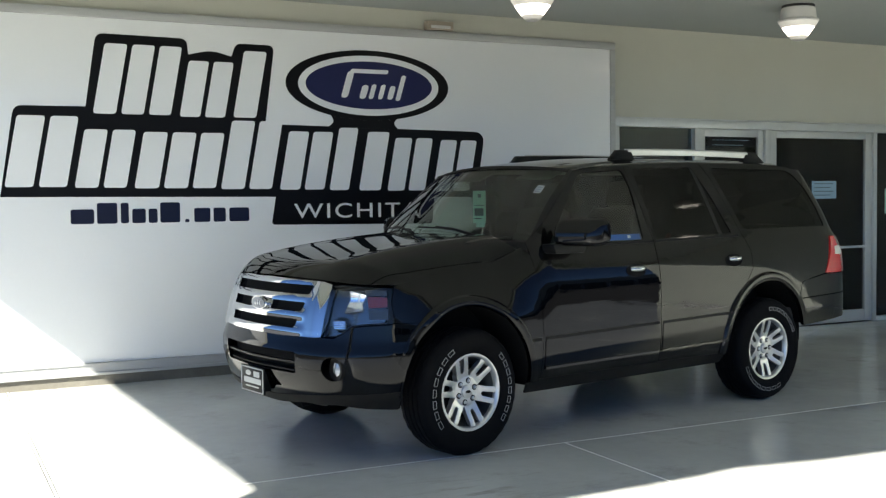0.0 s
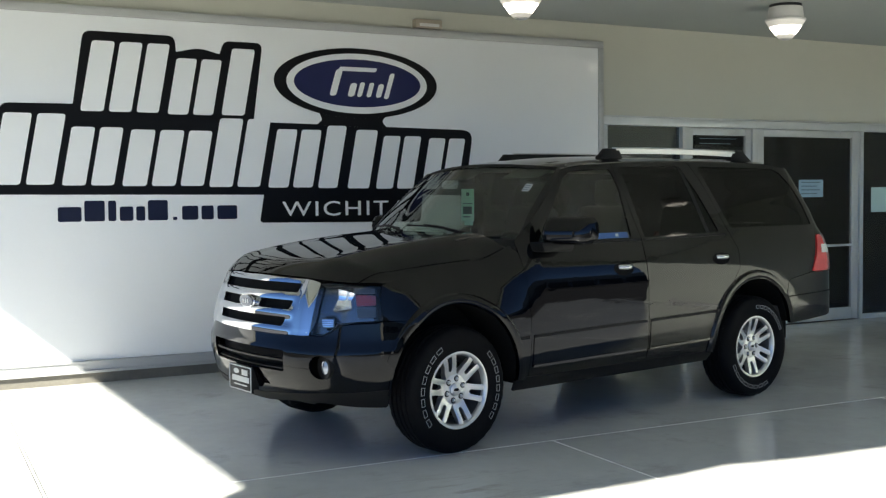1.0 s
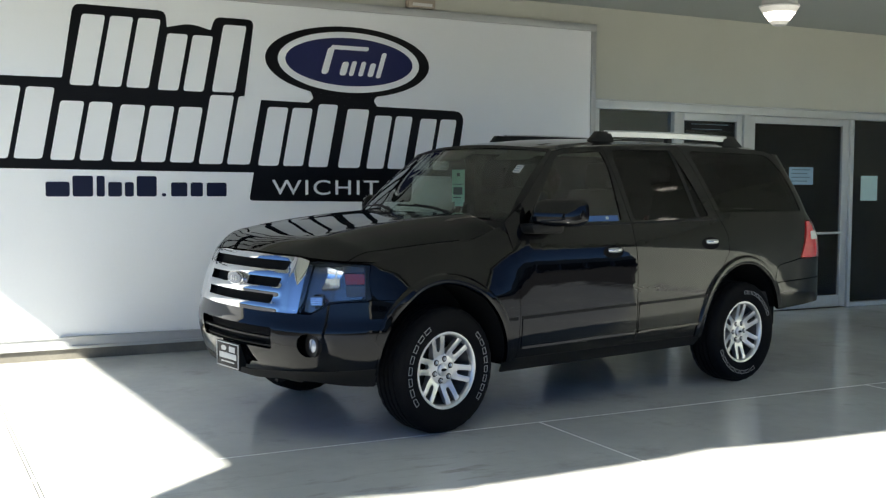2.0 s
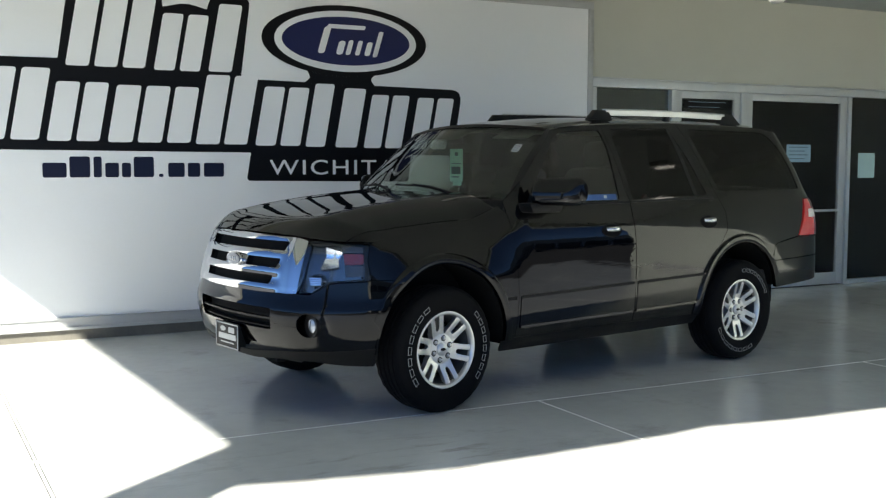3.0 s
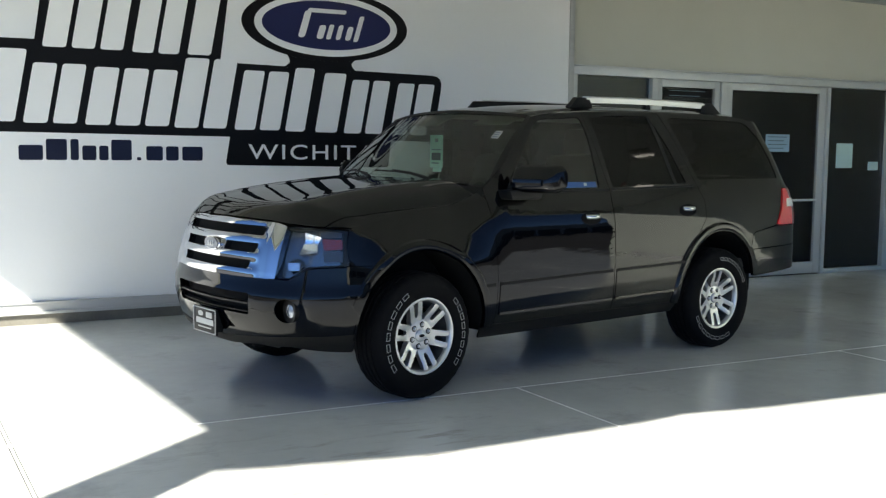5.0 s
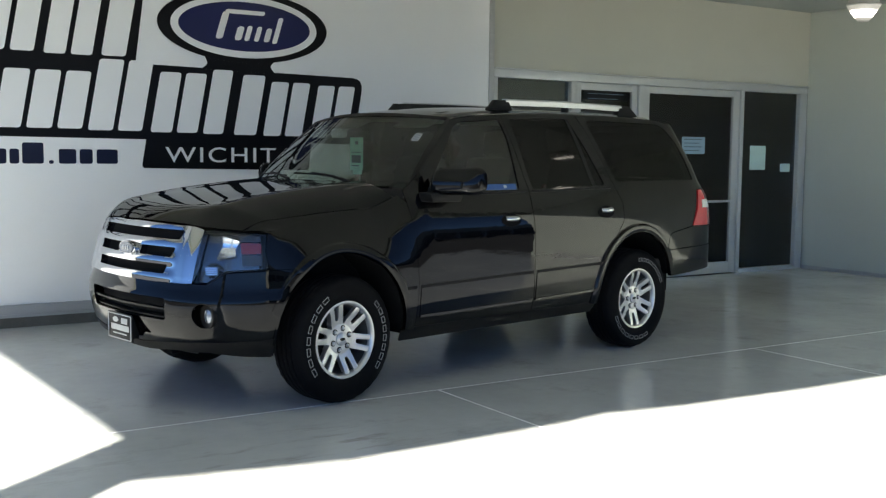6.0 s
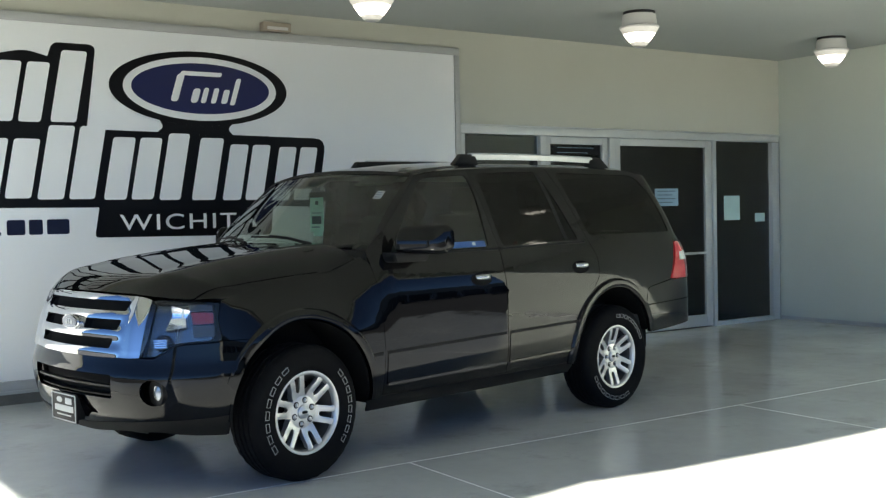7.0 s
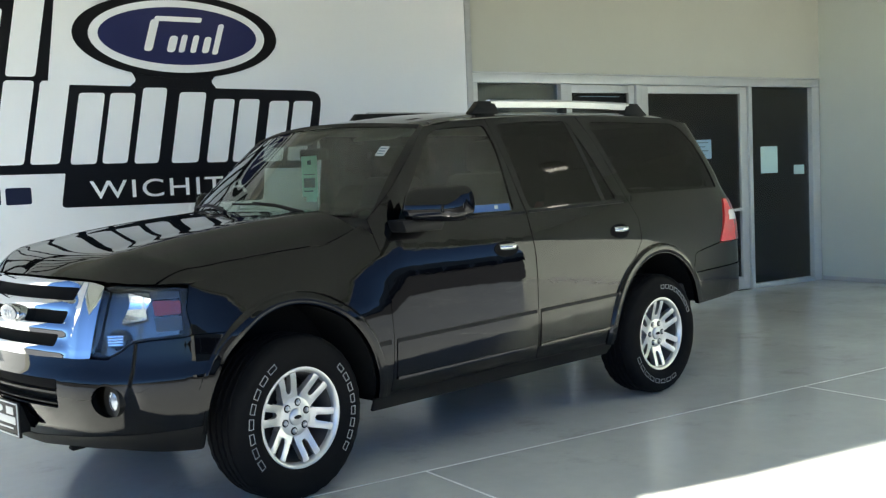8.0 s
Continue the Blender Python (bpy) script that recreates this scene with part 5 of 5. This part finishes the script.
for y0, y1, y2 in ((0.52, 0.10, -0.05), (-0.12, -0.50, -0.68)):
    a = screen_point(y0 / 0.88, 0.0) + Vector((0.05, 0, 0.015))
    b = screen_point(y1 / 0.87, 0.05) + Vector((0.03, 0, 0.035))
    wiper = part("wiper", tube([a, a.lerp(b, 0.5) + Vector((0.01, 0, 0.012)), b], [0.012, 0.010, 0.007]), TRIM_BLACK, suv, "black wiper arm resting on the windscreen")
    c0, c1 = screen_point((y1 + 0.26) / 0.88, 0.035) + Vector((0.016, 0, 0.018)), screen_point((y2 - 0.10) / 0.88, 0.07) + Vector((0.016, 0, 0.018))
    part("blade", tube([c0, c0.lerp(c1, 0.5) + Vector((0.004, 0, 0.008)), c1], 0.006), TRIM_BLACK, wiper)

# ---- inner shell, wheel housings, underside ----
both("inner_shell", [(2.0, 1.02), (0.9, 1.25), (-2.2, 1.28), (-2.2, 0.99)] + [(x, z) for x, z in arch(RX, 1.02, z0=0.42, flip=True) if x > RX - 0.3 or z > 0.57] + [(x, z) for x, z in arch(FX, 1.02, z0=0.42, flip=True)], UNDER, off=-0.04, thick=0.01)
for xc, reach in ((FX, math.pi), (RX, math.pi - 0.27)):
    for side in (1, -1):
        bm = bmesh.new()
        prev = None
        for i in range(19):
            a = reach * i / 18
            row = [bm.verts.new((xc + 0.515 * math.cos(a), side * y, 0.43 + 0.545 * math.sin(a))) for y in (0.965, 0.60)]
            if prev:
                bm.faces.new((prev[0], prev[1], row[1], row[0]))
            prev = row
        inner = [bm.verts.new((xc + 0.515 * math.cos(reach * i / 18), side * 0.599, 0.43 + 0.545 * math.sin(reach * i / 18))) for i in range(19)]
        bm.faces.new(inner)
        part("wheel_housing", bm, UNDER, suv)
bm = bmesh.new()
add_box(bm, (-2.45, -0.59, 0.36), (2.25, 0.59, 0.62))
add_box(bm, (-0.93, -0.92, 0.37), (0.95, 0.92, 0.60))
part("underbody", bm, UNDER, suv, "dark chassis and floor pan")
part("exhaust", tube([(-1.0, 0.55, 0.33), (-0.6, 0.62, 0.31), (0.2, 0.55, 0.33)], 0.04), UNDER, suv)
part("rear_axle", tube([(RX - 0.04, -0.80, 0.40), (RX - 0.04, 0.80, 0.40)], 0.05), UNDER, suv)
part("tow_hitch", box((-2.70, -0.05, 0.47), (-2.40, 0.05, 0.55), 0.006), UNDER, suv)

# ---- cabin ----
part("cabin_floor", box((-2.2, -0.88, 0.62), (1.0, 0.88, 0.70)), CLOTH, suv)
dash = bmesh.new()
add_box(dash, (0.62, -0.86, 0.95), (1.04, 0.86, 1.285), 0.05)
part("dashboard", dash, CLOTH, suv, "charcoal dashboard")
wheel_ring = bmesh.new()
add_lathe(wheel_ring, [(0.185 + 0.016 * math.cos(2 * math.pi * i / 8), 0.016 * math.sin(2 * math.pi * i / 8)) for i in range(8)], 32, "x", close=True)
part("steering_wheel", wheel_ring, TRIM_BLACK, suv).matrix_basis = Matrix.Translation((0.50, 0.40, 1.20)) @ pose(0, 0, 0, 0, 25, 0)
for x0, y0 in ((0.05, 0.42), (0.05, -0.42), (-0.95, 0.42), (-0.95, -0.42)):
    seat = part("seat", box((x0 - 0.30, y0 - 0.27, 0.75), (x0 + 0.25, y0 + 0.27, 0.98), 0.06), CLOTH, suv, "charcoal cloth seat")
    b = part("seat_back", box((-0.08, -0.26, 0.0), (0.08, 0.26, 0.66), 0.06), CLOTH, seat)
    b.matrix_basis = Matrix.Translation((x0 - 0.27, y0, 0.90)) @ pose(0, 0, 0, 0, -14, 0)
    hr = part("headrest", box((-0.055, -0.13, 0.0), (0.055, 0.13, 0.20), 0.045), CLOTH, seat)
    hr.matrix_basis = Matrix.Translation((x0 - 0.44, y0, 1.55)) @ pose(0, 0, 0, 0, -10, 0)
part("headliner", box((-2.0, -0.71, 1.83), (0.34, 0.71, 1.845)), LINER, suv)
part("rear_view_mirror", box((0.60, -0.13, 1.66), (0.63, 0.13, 1.73), 0.012), TRIM_BLACK, suv)
for y0 in (0.40, -0.40):
    visor = part("sun_visor", box((-0.10, -0.19, -0.008), (0.10, 0.19, 0.008), 0.006), LINER, suv)
    visor.matrix_basis = Matrix.Translation((0.40, y0, 1.80)) @ pose(0, 0, 0, 0, 22, 0)


# tags on the glass
def screen_card(name, u0, u1, v0, v1, mat, label, off=-0.012):
    return skin(name, lambda u, v: screen_point(u, v) + Vector((off, 0, off * 0.9)), [(u0, v0), (u1, v0), (u1, v1), (u0, v1)], mat, step=(0.1, 0.1), thick=0.001, out=up_front, label=label)


card = part("hang_tag", box((0.659, -0.075, 1.445), (0.661, 0.075, 1.686)), TAG_GREEN, suv, "pale green printed card hanging behind the windscreen", smooth=None)
part("tag_slip", box((0.655, -0.045, 1.415), (0.657, 0.055, 1.47)), TAG_GREEN, card, smooth=None)
for y0, y1, z0, z1 in ((-0.055, 0.05, 1.50, 1.555), (-0.015, 0.02, 1.635, 1.66), (-0.055, 0.055, 1.575, 1.580), (-0.055, 0.03, 1.475, 1.482)):
    part("print_bar", box((0.661, y0, z0), (0.6625, y1, z1)), INK, card, smooth=None)
stick = screen_card("window_sticker", 0.82, 0.89, 0.61, 0.72, TAG_WHITE, "small white printed sticker", 0.003)
for i in range(3):
    skin("print_bar", lambda u, v: screen_point(u, v) + Vector((0.005, 0, 0.0045)), [(0.83, 0.625 + 0.03 * i), (0.88, 0.625 + 0.03 * i), (0.88, 0.637 + 0.03 * i), (0.83, 0.637 + 0.03 * i)], INK, stick, step=(0.1, 0.1), thick=0.0005, out=up_front)
s_a, s_b = at_x(0.26, 1.36), at_x(-0.08, 1.36)
blue = skin("door_sticker", front_pt(-0.004), [(s_a, 1.322), (s_b, 1.322), (s_b, 1.362), (s_a, 1.362)], STICKER_BLUE, step=(0.1, 0.05), thick=0.001, label="narrow blue sticker strip along the window foot")
skin("sticker_print", front_pt(-0.002), [(s_b - 0.13, 1.334), (s_b - 0.10, 1.334), (s_b - 0.10, 1.354), (s_b - 0.13, 1.354)], TAG_WHITE, blue, thick=0.0005)


# ---- wheels ----
def spoke_point(u, v):
    """The face of one forked spoke: dished towards the hub, each arm slightly crowned."""
    r = math.hypot(u, v)
    d = abs(v) - (0.030 + 0.062 * (r - 0.10))
    crown = 6.0 * d * d if r > 0.125 else 0.0
    return Vector((u, -0.016 + 0.036 * smooth01((r - 0.07) / 0.17) - crown, v))


SPOKE_HALF = [(0.086, 0.046), (0.108, 0.0495), (0.150, 0.0515), (0.190, 0.0535), (0.216, 0.0585), (0.2225, 0.067), (0.227, 0.067), (0.229, 0.040), (0.229, 0.0215), (0.205, 0.0195), (0.165, 0.0165), (0.138, 0.0145), (0.129, 0.0100), (0.1245, 0.0055), (0.123, 0.0)]
SPOKE = SPOKE_HALF + [(u, -v) for u, v in SPOKE_HALF[-2::-1]]


def wheel_parts(m, steer=0.0, turn=0.0):
    hub = part("wheel", add_lathe(bmesh.new(), [(0.104, -0.06), (0.106, -0.026), (0.101, -0.016), (0.092, -0.0125), (0.060, -0.012), (0.046, -0.012), (0.0005, -0.012)], 48, "y"), WHEEL_SILVER, suv, "silver six twin-spoke alloy wheel")
    hub.matrix_basis = m
    tyre = bmesh.new()
    prof = [(0.236, -0.19), (0.262, -0.215), (0.32, -0.222), (0.368, -0.215), (0.392, -0.198), (0.400, -0.17)]
    for g0 in (-0.145, -0.100, -0.058, -0.012):
        prof += [(0.404, g0 - 0.010), (0.396, g0 - 0.006), (0.396, g0 + 0.002), (0.404, g0 + 0.006)]
    prof += [(0.400, 0.010), (0.392, 0.030), (0.372, 0.046), (0.340, 0.052), (0.300, 0.053), (0.268, 0.046), (0.248, 0.034), (0.238, 0.022)]
    add_lathe(tyre, prof, 128, "y", close=True)
    tyre.verts.ensure_lookup_table()
    for j, (r, y) in enumerate(prof):
        for i in range(128):
            cut = 0.0
            if 0.385 < r < 0.402 and i % 4 >= 2:
                cut = 0.003
            elif r > 0.402 and (i + j) % 5 == 0:
                cut = 0.004
            if cut:
                v = tyre.verts[j * 128 + i]
                v.co.x *= 1 - cut / r
                v.co.z *= 1 - cut / r
    part("tyre", tyre, RUBBER, hub, "black all-terrain tyre with white outline sidewall marks", smooth=40)
    rim = bmesh.new()
    add_lathe(rim, [(0.236, 0.0), (0.243, 0.020), (0.248, 0.028), (0.246, 0.034), (0.236, 0.036), (0.228, 0.030), (0.221, 0.014), (0.219, 0.0)], 72, "y", close=True)
    part("rim", rim, WHEEL_SILVER, hub, "polished rim edge", smooth=50)
    barrel = add_lathe(bmesh.new(), [(0.236, -0.19), (0.236, -0.001), (0.219, -0.001), (0.213, -0.03), (0.206, -0.12), (0.206, -0.19)], 72, "y", close=True)
    part("barrel", barrel, BARREL_GREY, hub, smooth=50)
    part("brake_disc", add_lathe(bmesh.new(), [(0.165, -0.115), (0.165, -0.095), (0.05, -0.09)], 48, "y"), WHEEL_DARK, hub)
    part("rim_barrel", add_lathe(bmesh.new(), [(0.203, -0.135), (0.203, -0.128), (0.16, -0.126), (0.02, -0.126)], 48, "y"), UNDER, hub)
    for i in range(6):
        a = 2 * math.pi * i / 6 + turn
        sp = skin("spoke", spoke_point, SPOKE, WHEEL_SILVER, hub, step=(0.012, 0.008), thick=0.042, out=lambda p: Vector((0, 1, 0)))
        sp.matrix_basis = Matrix.Rotation(-a, 4, "Y")
        nut = part("wheel_nut", add_lathe(bmesh.new(), [(0.0135, -0.02), (0.0135, -0.0095), (0.0115, -0.009), (0.0105, -0.004), (0.007, -0.002)], 6, "y"), SATIN, hub)
        nut.matrix_basis = Matrix.Rotation(-(a + math.pi / 6), 4, "Y") @ Matrix.Translation((0.070, 0.002, 0))
        seat_ring = part("nut_recess", add_lathe(bmesh.new(), [(0.0195, -0.02), (0.0195, -0.0108), (0.017, -0.0104)], 20, "y"), TRIM_BLACK, hub)
        seat_ring.matrix_basis = Matrix.Rotation(-(a + math.pi / 6), 4, "Y") @ Matrix.Translation((0.070, 0.0, 0))
    part("centre_cap", add_lathe(bmesh.new(), [(0.043, -0.013), (0.042, -0.004), (0.034, 0.002), (0.0005, 0.004)], 32, "y"), WHEEL_SILVER, hub)
    part("cap_oval", add_lathe(bmesh.new(), [(0.022, 0.002), (0.021, 0.006), (0.0005, 0.0065)], 28, "y"), TRIM_BLACK, hub).matrix_basis = Matrix.Diagonal((1, 1, 0.45, 1))
    return hub


def sidewall_marks(hub, spans):
    """White outlined sidewall lettering, as plain outlined bars."""
    for a0, a1, count in spans:
        for i in range(count):
            a = radians(a0 + (a1 - a0) * (i + 0.5) / count)
            half = abs(radians(a1 - a0)) / count * 0.36
            bm = bmesh.new()

            def seg(r0, r1, b0, b1):
                vs = []
                for y in (0.0515, 0.0548):
                    for r, b in ((r0, b0), (r1, b0), (r1, b1), (r0, b1)):
                        vs.append(bm.verts.new((r * math.cos(b), y, r * math.sin(b))))
                for f in ((0, 1, 2, 3), (4, 5, 6, 7), (0, 1, 5, 4), (1, 2, 6, 5), (2, 3, 7, 6), (3, 0, 4, 7)):
                    bm.faces.new([vs[k] for k in f])
            w = 0.0032 / 0.32
            seg(0.307, 0.3102, a - half, a + half)
            seg(0.3318, 0.335, a - half, a + half)
            seg(0.3102, 0.3318, a - half, a - half + w)
            seg(0.3102, 0.3318, a + half - w, a + half)
            part("sidewall_bar", bm, TYRE_WHITE, hub, smooth=None)


for x, side, steer, turn, spans in ((1.5115, 1, 4.0, 0.22, ((-38, 62, 8), (135, 222, 8))), (-1.5115, 1, 0.0, 0.52, ((85, 160, 8), (-115, -20, 8))),
                                    (1.5115, -1, 4.0, 0.1, ()), (-1.5115, -1, 0.0, 0.2, ())):
    rot = 0 if side > 0 else 180
    m = Matrix.Translation((x, side * 0.932, 0.405)) @ pose(0, 0, 0, 0, 0, rot + steer)
    w_ob = wheel_parts(m, steer, turn)
    sidewall_marks(w_ob, spans)
